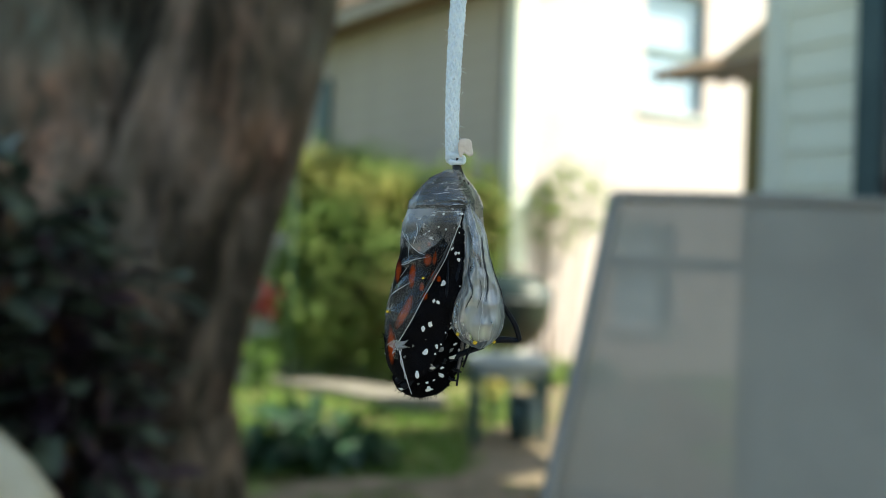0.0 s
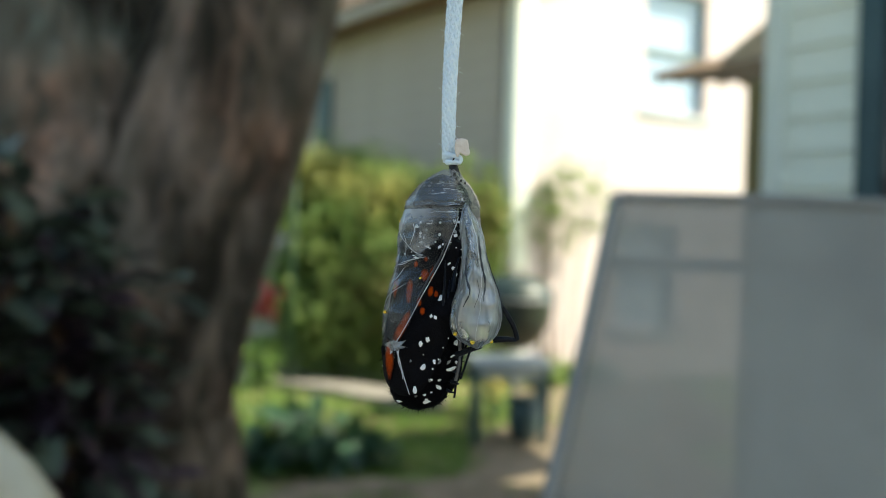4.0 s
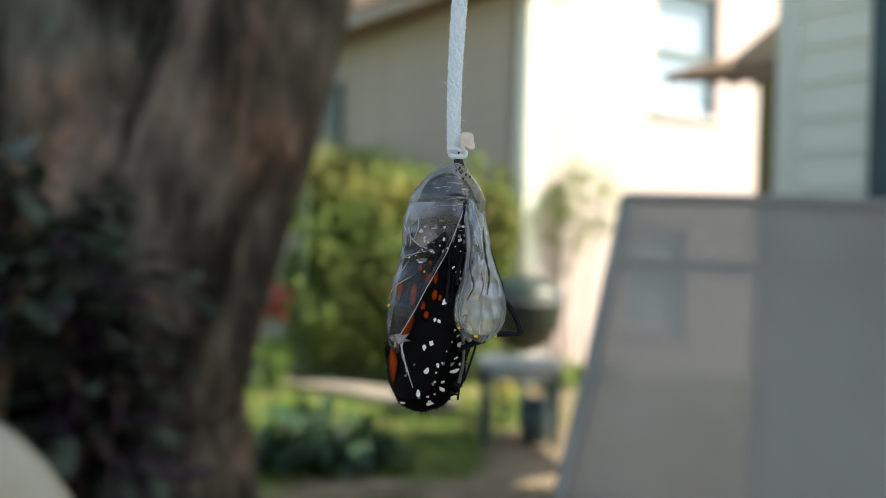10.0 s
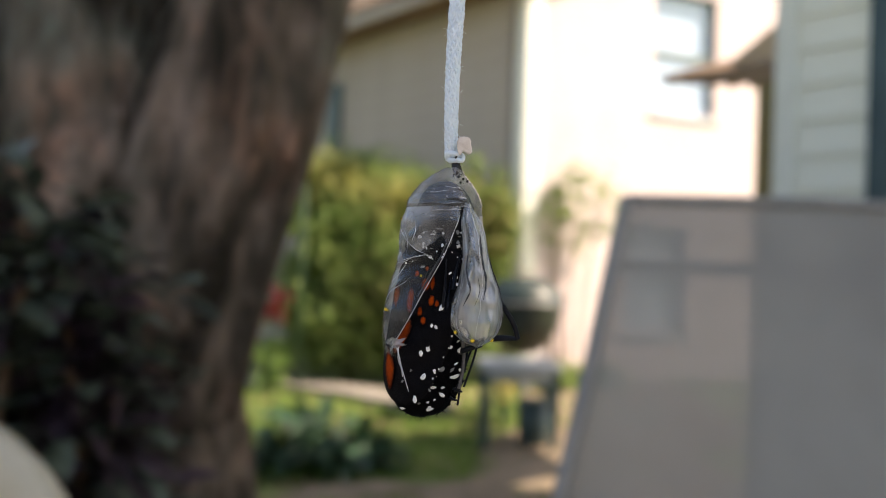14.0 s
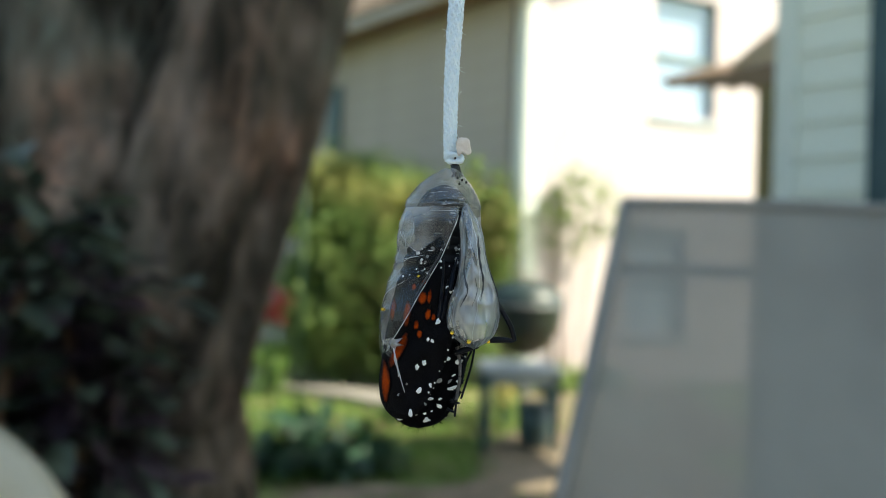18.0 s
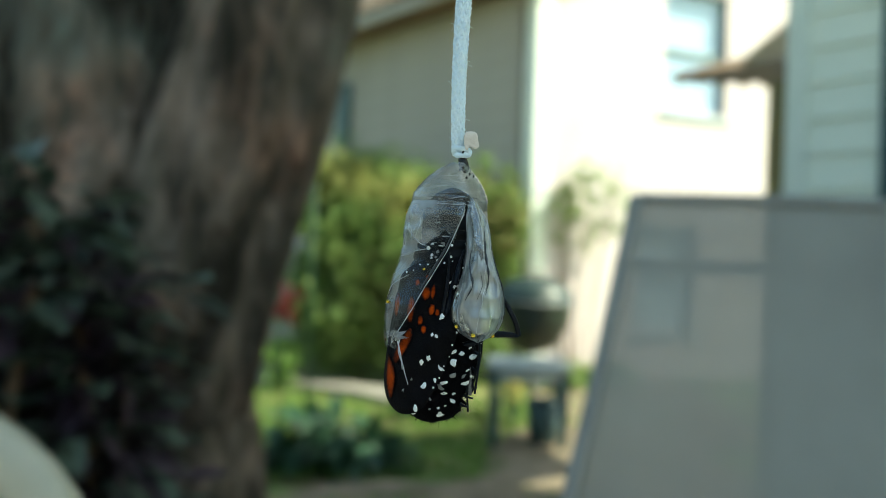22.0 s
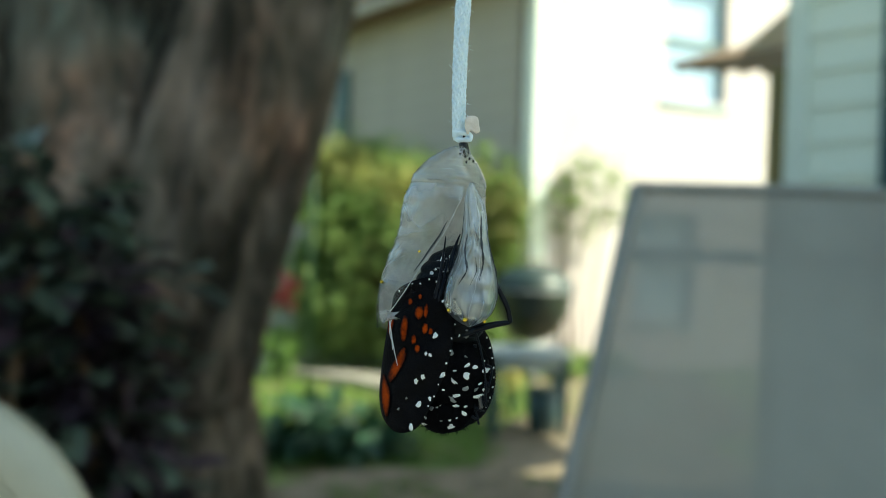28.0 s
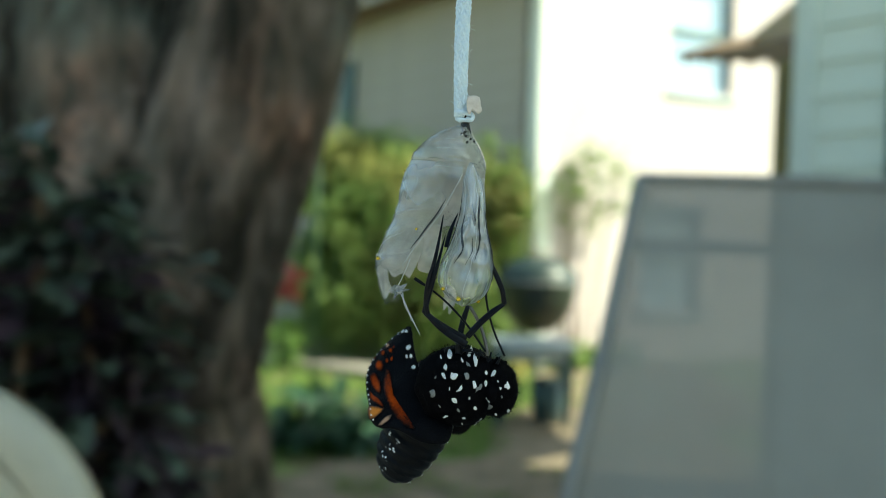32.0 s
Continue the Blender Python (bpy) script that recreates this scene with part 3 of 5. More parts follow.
def build_far_house():
    h = empty("house", pose(0.737, 6.816, 0.004, 0, 0, 41.35))
    face = pose(0, 0, 0, 0, 0, -19)          # the front wall stands at an obtuse angle to the side wall

    def turned(ob):
        ob.matrix_basis = face
        return ob
    turned(wall_with_holes("wall", h, 7.0, 3.95, 0.2, [(1.36, 2.12, 2.58, 3.76), (1.12, 1.82, 0.46, 1.48)], M_STUCCO))["label"] = "cream painted wall in full sun"
    bm = bmesh.new()
    v = [bm.verts.new(c) for y in (0, 0.2) for c in ((0, y, 3.95), (7.0, y, 3.95), (7.0, y, 4.1), (3.5, y, 6.2), (0, y, 4.0))]
    for f in ((0, 1, 2, 3, 4), (9, 8, 7, 6, 5), (0, 5, 6, 1), (1, 6, 7, 2), (2, 7, 8, 3), (3, 8, 9, 4), (4, 9, 5, 0)):
        bm.faces.new([v[i] for i in f])
    turned(part("gable", bm, M_STUCCO, h, smooth=False))
    turned(window(h, 1.36, 2.12, 2.58, 3.76, 0.04))
    turned(window(h, 1.12, 1.82, 0.46, 1.48, 0.04))
    turned(part("rake_board", slab(-0.1, 0.7, -0.14, -0.02, 0, 0.07, 0.004, pose(0.25, 0, 3.66, 0, -24, 0)), M_WOOD, h, "brown timber underside of the gable overhang"))
    # Side wall greyer than the cream front: its shade is put into the colour.
    side = part("wall", slab(0.0, 0.2, 0.2, 8.0, -0.3, 3.75), M_GREYW, h, "side wall painted grey-beige for its shade", smooth=False)
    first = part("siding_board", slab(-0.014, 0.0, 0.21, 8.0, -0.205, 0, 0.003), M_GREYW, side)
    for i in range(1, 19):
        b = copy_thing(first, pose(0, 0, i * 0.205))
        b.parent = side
    turned(part("corner_trim", slab(-0.03, 0.13, -0.03, -0.002, -0.3, 3.6, 0.005), M_TRIM, h, "white corner board"))
    part("corner_trim", slab(-0.03, -0.002, -0.002, 0.12, -0.3, 3.5, 0.005), M_TRIM, h)
    # roof: two slopes, fascia and soffit
    bm = slab(-0.5, 4.7, -0.35, 8.4, 0, 0.1, 0.0, pose(0, 0, 3.87, 0, -35, 0))
    part("roof", bm, M_ROOF, h, "brown shingle roof", smooth=False)
    part("roof", slab(-4.7, 0.5, 0.6, 8.4, 0, 0.1, 0.0, pose(8.0, 0, 3.87, 0, 35, 0)), M_ROOF, h, smooth=False)
    part("fascia", slab(-0.44, -0.40, -0.35, 8.4, 3.51, 3.67, 0.004), M_FASCIA, h, "pale pink-white eaves board")
    part("soffit", slab(-0.40, -0.02, 0.0, 8.0, 3.55, 3.59), M_WOOD, h, "dark timber soffit")
    part("shutter", slab(-0.06, -0.016, 2.9, 3.2, 2.1, 3.1, 0.006), M_TEAL, h, "narrow dark teal window shutter")
    part("wall", slab(0.2, 8.0, 7.8, 8.0, -0.3, 3.5), M_STUCCO, h, smooth=False)
    tagged(h, "cream house with a sunlit gable wall and grey shaded side", "house")


# ---- the near house with lap siding ----
def build_near_house():
    h = empty("house", pose(1.0, 2.27, 0, 0, 0, -48.65))
    part("wall", slab(0.01, 5.0, 0.02, 0.2, 0, 5.9), M_SIDING, h, smooth=False)
    part("wall", slab(0.01, 0.2, 0.2, 1.7, 0, 5.9), M_SIDING, h, smooth=False)
    part("wall", slab(4.8, 5.0, 0.2, 1.7, 0, 5.9), M_SIDING, h, smooth=False)
    part("wall", slab(0.2, 4.8, 1.5, 1.7, 0, 5.9), M_SIDING, h, smooth=False)
    part("roof", slab(-0.2, 5.4, -0.4, 1.85, 5.9, 6.05, 0.01), M_ROOF, h, smooth=False)
    part("corner_trim", slab(-0.012, 0.05, -0.022, 0.02, 0, 5.9, 0.004), M_SIDTRIM, h, "pale sage corner board")
    part("corner_trim", slab(-0.012, 0.01, 0.021, 0.12, 0, 5.9, 0.004), M_SIDTRIM, h)
    wx0, wx1, wz0, wz1 = 0.31, 1.25, 0.9, 2.5

    def board(x0, x1):
        bm = bmesh.new()
        vs = [bm.verts.new(c) for x in (x0, x1) for c in ((x, -0.016, 0), (x, -0.004, 0.104), (x, 0.02, 0.104), (x, 0.02, 0))]
        for f in ((0, 4, 5, 1), (1, 5, 6, 2), (0, 3, 7, 4), (0, 1, 2, 3), (4, 7, 6, 5)):
            bm.faces.new([vs[i] for i in f])
        return bm
    full = part("siding_board", board(0.052, 5.0), M_SIDING, h, smooth=False)
    left = part("siding_board", board(0.052, wx0 - 0.06), M_SIDING, h, smooth=False)
    right = part("siding_board", board(wx1 + 0.06, 5.0), M_SIDING, h, smooth=False)
    for i in range(58):
        z = i * 0.102
        kinds = (left, right) if wz0 - 0.1 < z < wz1 else (full,)
        for src in kinds:
            first = src.matrix_basis.translation.z == 0 and not src.get("used")
            if first:
                src.matrix_basis = pose(0, 0, z)
                src["used"] = 1
            else:
                b = src.copy()
                scene.collection.objects.link(b)
                b.matrix_basis = pose(0, 0, z)
    w = part("window", slab(wx0 - 0.06, wx1 + 0.06, -0.04, 0.02, wz0 - 0.07, wz0, 0.005), M_SIDTRIM, h, "dark window in a narrow sage frame")
    for a, b in ((wx0 - 0.06, wx0), (wx1, wx1 + 0.06)):
        part("frame", slab(a, b, -0.026, 0.02, wz0, wz1, 0.004), M_TEAL, w)
    part("frame", slab(wx0 - 0.06, wx1 + 0.06, -0.026, 0.02, wz1, wz1 + 0.06, 0.004), M_TEAL, w)
    part("pane", slab(wx0, wx1, -0.004, 0.012, wz0, wz1), M_DARK, w, smooth=False)
    tagged(h, "pale sage house with horizontal lap siding, in shade", "house")
    # porch roof at its back corner
    p = empty("porch_roof", pose(1.0, 2.27, 0, 0, 0, 0))
    pts = [(0.16, 1.89, 2.11), (0.42, 0.80, 1.85), (1.7, 1.4, 2.35), (1.5, 2.45, 2.52)]
    verts = [Vector(c) for c in pts] + [Vector(c) + Vector((0, 0, t)) for c, t in zip(pts, (0.02, 0.09, 0.11, 0.05))]
    part("deck", (verts, [(3, 2, 1, 0), (4, 5, 6, 7), (0, 1, 5, 4), (1, 2, 6, 5), (2, 3, 7, 6), (3, 0, 4, 7)]), M_WOOD, p, "dark brown timber roof deck", smooth=False)
    for i in range(6):
        a = Vector(pts[0]).lerp(Vector(pts[1]), 0.1 + 0.16 * i)
        b = Vector(pts[3]).lerp(Vector(pts[2]), 0.1 + 0.16 * i)
        part("rafter", tube_data([a - Vector((0, 0, 0.012)), b - Vector((0, 0, 0.012))], 0.025, 4), M_WOOD, p, smooth=False)
    tri = [(0.30, 2.04), (0.66, 2.04), (0.66, 2.36)]
    part("gable_panel", ([(x, y, z) for y in (1.23, 1.27) for x, z in tri], [(0, 1, 2), (5, 4, 3), (0, 3, 4, 1), (1, 4, 5, 2), (2, 5, 3, 0)]), M_BARGE, p, "tan gable end, its lit look painted in", smooth=False)
    part("post", slab(0.315, 0.40, 0.87, 0.95, 0, 1.87, 0.006), M_POST, p, "olive-brown square timber post")
    tagged(p, "low brown timber porch roof on a square olive-brown post", "porch roof")


# ---- the tree ----
def bark_tube(ctrl, radii, seed, sides=36, steps=10):
    pts = curve_points(ctrl, steps)
    rad = [r[0] for r in [lerp_rows([(i * steps, x) for i, x in enumerate(radii)], k) for k in range(len(pts))]]
    verts, faces = tube_data(pts, rad, sides)
    out = []
    for i, v in enumerate(verts):
        c = pts[min(i // sides, len(pts) - 1)]
        d = (v - c)
        a = math.atan2(d.y, d.x)
        b = a + 0.9 * v.z
        k = 1 + 0.08 * noise.noise((math.cos(b) * 1.7, math.sin(b) * 1.7, v.z * 0.9 + seed)) \
            + 0.13 * (0.6 - 2 * abs(noise.noise((math.cos(b) * 3.0, math.sin(b) * 3.0, v.z * 0.8 + seed)))) \
            + 0.05 * noise.noise((math.cos(b) * 9, math.sin(b) * 9, v.z * 2.5 + seed))
        out.append(c + d * k)
    return out, faces


def build_tree():
    t = empty("tree", pose(-0.74, 1.85, 0))
    o = Vector((-0.74, 1.85, 0))

    def add(name, ctrl, radii, seed, **k):
        v, f = bark_tube([Vector(c) - o for c in ctrl], radii, seed, **k)
        return part(name, (v, f), M_BARK, t)
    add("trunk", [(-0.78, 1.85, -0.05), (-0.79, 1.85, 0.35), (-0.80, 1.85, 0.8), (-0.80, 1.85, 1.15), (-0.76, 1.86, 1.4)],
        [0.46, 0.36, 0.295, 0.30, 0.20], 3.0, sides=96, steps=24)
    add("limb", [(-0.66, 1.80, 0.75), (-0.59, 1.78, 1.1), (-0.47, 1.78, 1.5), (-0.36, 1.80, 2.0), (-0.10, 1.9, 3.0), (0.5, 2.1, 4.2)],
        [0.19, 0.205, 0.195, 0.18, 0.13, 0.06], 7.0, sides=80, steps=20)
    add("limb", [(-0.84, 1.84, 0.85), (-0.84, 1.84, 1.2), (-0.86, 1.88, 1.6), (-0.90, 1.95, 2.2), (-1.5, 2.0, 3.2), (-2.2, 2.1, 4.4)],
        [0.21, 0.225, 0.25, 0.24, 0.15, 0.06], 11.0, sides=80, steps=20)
    add("branch", [(-0.30, 1.85, 2.3), (-0.2, 1.2, 2.15), (-0.05, 0.5, 1.85), (0.03, 0.0, 1.72), (0.08, -0.6, 1.68)],
        [0.05, 0.035, 0.02, 0.012, 0.006], 2.0, sides=10, steps=6)
    clumps = [(0.6, 2.1, 4.9, 1.3, 1.2, 0.8), (-0.8, 1.4, 5.4, 1.4, 1.3, 0.8), (-2.3, 2.0, 5.0, 1.3, 1.2, 0.8), (-1.0, 2.9, 5.1, 1.2, 1.0, 0.7)]
    v, f = leaf_cloud(clumps, 9000, 0.09, 21)
    part("crown", ([p - o for p in v], f), M_LEAFH, t, smooth=False)
    tagged(t, "old tree with thick forked trunk and furrowed grey-brown bark", "tree")


# ---- garden things ----
def build_grill():
    r = empty("kettle_grill", pose(0.598, 5.31, 0.0))

    def dome(z0, z1, rad, up, rim):
        verts, n = [], 28
        for i in range(9):
            a = math.pi / 2 * i / 8
            rr, zz = rad * math.cos(a) + 0.001, (z1 - z0) * math.sin(a)
            for k in range(n):
                b = 2 * math.pi * k / n
                verts.append((rr * math.cos(b), rr * math.sin(b), z0 + zz if up else z1 - zz))
        f = grid_faces(9, n, True)
        return verts, f
    part("bowl", dome(0.45, 0.81, 0.272, False, 0), M_KETTLE, r, "dark enamel bowl")
    part("lid", dome(0.82, 0.99, 0.277, True, 0), M_LID, r, "dark enamel domed lid")
    ring = [(0.277 * math.cos(a * math.pi / 14), 0.277 * math.sin(a * math.pi / 14), 0.815) for a in range(29)]
    part("rim", tube_data(ring, 0.008, 6), M_STEEL, r)
    part("handle", tube_data(curve_points([(-0.05, 0, 0.985), (-0.04, 0, 1.01), (0.04, 0, 1.01), (0.05, 0, 0.985)], 4), 0.009, 6), M_WOOD, r)
    for i in range(3):
        a = 2.1 * i + 0.5
        part("leg", tube_data([(0.13 * math.cos(a), 0.13 * math.sin(a), 0.50), (0.24 * math.cos(a), 0.24 * math.sin(a), 0.0)], 0.011, 8), M_STEEL, r)
    part("ash_pan", tube_data([(0, 0, 0.26), (0, 0, 0.275)], 0.13, 20), M_KETTLE, r)
    tagged(r, "black-green kettle barbecue with its domed lid closed", "grill")


def build_table():
    r = empty("garden_table", pose(0.50, 4.62, 0))
    for i in range(6):
        part("slat", slab(-0.235, 0.235, -0.21 + i * 0.07, -0.148 + i * 0.07, 0.46, 0.49, 0.004), M_TABLE, r)
    part("apron", slab(-0.2, 0.2, -0.19, -0.165, 0.40, 0.459, 0.003), M_TABLE, r)
    part("apron", slab(-0.2, 0.2, 0.165, 0.19, 0.40, 0.459, 0.003), M_TEAL, r)
    for x in (-0.2, 0.2):
        for y in (-0.17, 0.17):
            part("leg", slab(x - 0.022, x + 0.022, y - 0.022, y + 0.022, 0, 0.459, 0.004), M_TEAL, r)
    b = empty("bucket", pose(0.60, 4.60, 0))
    part("body", tube_data([(0, 0, 0.0), (0, 0, 0.26)], [0.085, 0.105], 20), M_TEAL, b)
    part("rim", tube_data([(0.105 * math.cos(a * math.pi / 10), 0.105 * math.sin(a * math.pi / 10), 0.26) for a in range(21)], 0.007, 6), M_TEAL, b)
    tagged(b, "dark teal bucket standing under the garden table", "bucket")
    tagged(r, "small garden table with pale grey top and dark teal legs", "table")


def build_sling_chair():
    """High-backed patio chair with grey mesh fabric stretched on a tube frame."""
    r = empty("patio_chair", pose(0.575, 1.149, 0))
    TL, TR, BL, BR = Vector((-0.297, 0, 1.197)), Vector((0.297, 0, 1.197)), Vector((-0.43, -0.19, 0.70)), Vector((0.43, -0.19, 0.70))
    n, m = 24, 24
    verts = []
    for s in (0, 0.0015):
        for i in range(n + 1):
            for j in range(m + 1):
                a, b = i / n, j / m
                p = TL.lerp(TR, b).lerp(BL.lerp(BR, b), a)
                sag = 0.02 * math.sin(math.pi * a) * math.sin(math.pi * b)
                verts.append(p + Vector((0, sag + s, 0)))
    f = grid_faces(n + 1, m + 1) + grid_faces(n + 1, m + 1, base=(n + 1) * (m + 1))
    part("back_sling", (verts, f), M_SLING, r, "semi-transparent grey mesh fabric")
    part("back_frame", tube_data(curve_points([BL + Vector((0, 0, -0.3)), BL, BL.lerp(TL, 0.5), TL], 4), 0.011, 10), M_FRAME, r)
    part("back_frame", tube_data(curve_points([BR + Vector((0, 0, -0.3)), BR, BR.lerp(TR, 0.5), TR], 4), 0.011, 10), M_FRAME, r)
    part("top_rail", tube_data(curve_points([TL, TL.lerp(TR, 0.5) + Vector((0, 0, 0.004)), TR], 6), 0.009, 10), M_FRAME, r)
    a, b = TL.lerp(BL, 0.2), TR.lerp(BR, 0.2)
    part("crossbar", tube_data([a + Vector((0, 0.03, 0)), b + Vector((0, 0.03, 0))], 0.010, 10), M_FRAME, r)
    part("seat_sling", slab(-0.42, 0.42, -0.72, -0.19, 0.43, 0.436), M_SLING, r)
    for x in (-0.43, 0.43):
        part("seat_rail", tube_data([(x, -0.19, 0.43), (x, -0.74, 0.43)], 0.013, 10), M_FRAME, r)
        part("leg", tube_data([(x, -0.72, 0.43), (x, -0.76, 0.0)], 0.013, 10), M_FRAME, r)
        part("leg", tube_data([(x, -0.19, 0.43), (x, 0.02, 0.0)], 0.013, 10), M_FRAME, r)
    tagged(r, "high-backed patio chair with grey see-through mesh sling", "chair")


def build_plastic_chair():
    r = empty("plastic_chair", pose(-0.559, 0.72, 0.003))
    outline = [(-0.24, 0.42)] + [(-0.24 * math.cos(a * math.pi / 20), 0.708 + 0.24 * math.sin(a * math.pi / 20)) for a in range(21)] + [(0.24, 0.42)]
    pts = outline
    n = len(pts)
    verts, faces = [], []
    layers = ((0.0, 1.0), (-0.012, 0.97), (-0.016, 0.88), (-0.010, 0.80), (0.016, 0.80), (0.026, 0.9), (0.02, 0.985))
    for y, k in layers:
        verts += [(x * k, y + 0.05 * ((z - 0.42) / 0.535), 0.42 + (z - 0.42) * (1 - (1 - k) * 0.55)) for x, z in pts]
    m = len(layers)
    for i in range(m):
        for j in range(n - 1):
            a, b = i * n + j, i * n + j + 1
            c = ((i + 1) % m) * n
            faces.append((a, b, c + j + 1, c + j))
    for e in (0, n - 1):
        faces.append(tuple(i * n + e for i in range(m)))
    part("back_rim", (verts, faces), M_CREAM, r)
    inner = [(x * 0.82, 0.03, 0.40 + (z - 0.40) * 0.9) for x, z in pts]
    back = [(x, y + 0.008, z) for x, y, z in inner]
    fl = [tuple(range(n)), tuple(reversed(range(n, 2 * n)))] + [(k, (k + 1) % n, n + (k + 1) % n, n + k) for k in range(n)]
    part("back_panel", (inner + back, fl), M_CREAM, r, smooth=False)
    part("seat", slab(-0.24, 0.24, -0.45, 0.03, 0.40, 0.425, 0.01), M_CREAM, r)
    for x in (-0.22, 0.22):
        for y in (-0.42, 0.0):
            part("leg", tube_data([(x, y, 0.37), (x * 1.15, y * 1.1, 0.0)], [0.026, 0.018], 8), M_CREAM, r)
    tagged(r, "cream moulded plastic garden chair with rounded back", "chair")


def build_pole():
    r = empty("garden_pole", pose(-0.875, 4.93, 0))
    part("shaft", tube_data([(0, 0, 0), (0, 0, 1.72)], 0.010, 8), M_LEAFH, r)
    part("finial", tube_data(curve_points([(0, 0, 1.72), (0, 0, 1.75), (0, 0, 1.78)], 3), [0.01, 0.02, 0.025, 0.025, 0.022, 0.015, 0.004], 10), M_LEAFH, r)
    tagged(r, "slim green garden pole in the lawn", "pole")
    f = empty("red_flower", pose(-0.81, 3.78, 0))
    part("stem", tube_data(curve_points([(0, 0, 0), (0.02, 0, 0.4), (0, 0, 0.86)], 5), 0.006, 6), M_LEAFH, f)
    rnd = random.Random(4)
    for i in range(9):
        a, z = rnd.uniform(0, 6.28), rnd.uniform(0.80, 0.92)
        c = Vector((0.038 * math.cos(a), 0.03 * math.sin(a), z))
        v, fc = leaf_cloud([(c.x, c.y, c.z, 0.022, 0.02, 0.022)], 5, 0.042, i)
        part("petal", (v, fc), M_RED, f, smooth=False)
    tagged(f, "tall stem with a red flower spike beside the tree", "flower")


def tinted_leaves(root):
    """Olive-brown leaves low down; yellow ones on top carry the sunlit look in their colour."""
    o = root.matrix_basis.translation
    for clumps, count, material, seed in (
            ([(-0.35, 6.58, 0.75, 0.5, 0.36, 0.4), (0.1, 6.7, 0.9, 0.36, 0.32, 0.5), (0.3, 6.66, 1.4, 0.3, 0.28, 0.45)], 7000, M_LEAFB, 61),
            ([(-0.95, 6.9, 1.7, 0.34, 0.36, 0.28), (-0.45, 6.85, 1.5, 0.32, 0.36, 0.32)], 4500, M_LEAFG, 63)):
        v, f = leaf_cloud(clumps, count, 0.046, seed)
        part("foliage", ([p - o for p in v], f), material, root, smooth=False)


def build_garden():
    shrub("shrub", "leafy yellow-green shrub against the grey house wall", (-0.42, 6.9, 0),
          [(-0.98, 7.1, 1.54, 0.40, 0.36, 0.52), (-0.55, 7.1, 1.58, 0.42, 0.36, 0.46), (-0.2, 7.0, 1.36, 0.46, 0.36, 0.50), (-0.86, 6.62, 0.62, 0.48, 0.40, 0.56),
           (-0.24, 6.62, 0.60, 0.52, 0.40, 0.54), (-0.92, 6.68, 1.16, 0.44, 0.36, 0.44), (-0.35, 6.62, 1.02, 0.5, 0.34, 0.42), (0.3, 6.75, 1.34, 0.34, 0.3, 0.6), (0.2, 6.7, 0.57, 0.34, 0.3, 0.5)],
          44000, 0.046, M_LEAFY, 8, 7)
    tinted_leaves(bpy.data.objects["shrub"])
    shrub("climber", "light green climbing plant on the cream wall", (1.14, 6.95, 0),
          [(1.1, 6.85, 1.68, 0.19, 0.12, 0.26), (1.24, 6.88, 1.42, 0.16, 0.12, 0.24), (0.97, 6.80, 1.5, 0.15, 0.12, 0.24), (1.42, 6.80, 1.72, 0.2, 0.12, 0.2), (1.5, 6.80, 1.46, 0.14, 0.12, 0.2), (1.27, 6.82, 1.9, 0.2, 0.12, 0.14)], 430, 0.046, M_LEAFY, 14, 4, category="climber")
    shrub("low_plant", "low yellowish plant at the foot of the cream wall", (1.14, 6.6, 0),
          [(0.95, 6.55, 0.09, 0.3, 0.18, 0.14), (1.4, 6.7, 0.1, 0.3, 0.18, 0.14)], 700, 0.05, M_LEAFY, 41, 3, M_LEAFH, category="plant")
    shrub("low_plant", "low pale green plant beside the garden path", (-1.3, 6.2, 0),
          [(-1.32, 6.2, 0.2, 0.17, 0.2, 0.20)], 220, 0.045, M_GRASS, 47, 3, M_LEAFH, category="plant")
    shrub("flowering_plant", "low yellow-flowered plant behind the garden table", (0.47, 5.1, 0),
          [(0.47, 5.1, 0.24, 0.05, 0.05, 0.06)], 40, 0.03, M_YELLOW, 43, 3, M_LEAFH, category="plant")
    shrub("hosta", "low clump of broad dark green leaves in the lawn", (-0.58, 4.05, 0),
          [(-0.74, 4.05, 0.09, 0.22, 0.25, 0.15), (-0.44, 4.05, 0.08, 0.22, 0.25, 0.14)], 460, 0.07, M_LEAFH, 17, 4, M_LEAFH, category="plant", long=2.2)
    shrub("bush", "dark-leaved bush with purple tints against the trunk", (-0.6, 1.2, 0),
          [(-0.64, 1.15, 1.02, 0.2, 0.14, 0.22), (-0.57, 1.15, 0.72, 0.17, 0.16, 0.3), (-0.74, 1.15, 0.7, 0.22, 0.16, 0.35), (-0.68, 1.15, 0.35, 0.26, 0.2, 0.3)],
          2600, 0.042, M_LEAFD, 19, 9)
    shrub("bush", "purple-leaved bush at the foot of the tree", (-0.46, 1.12, 0),
          [(-0.51, 1.1, 0.75, 0.11, 0.1, 0.3), (-0.54, 1.08, 1.0, 0.11, 0.08, 0.18)], 420, 0.036, M_LEAFP, 23, 4)
    shrub("hedge", "bright green hedge behind the tree", (-4.6, 7.0, 0),
          [(-4.2, 7.2, 1.2, 0.9, 0.6, 1.2), (-5.2, 6.8, 2.6, 1.0, 0.7, 1.3), (-3.9, 7.4, 3.2, 1.0, 0.7, 1.2), (-3.2, 7.6, 0.8, 0.6, 0.5, 0.8)], 9000, 0.08, M_LEAFY, 29, 8)


build_ground()
build_behind()
build_far_house()
build_near_house()
build_tree()
build_grill()
build_table()
build_sling_chair()
build_plastic_chair()
build_pole()
build_garden()


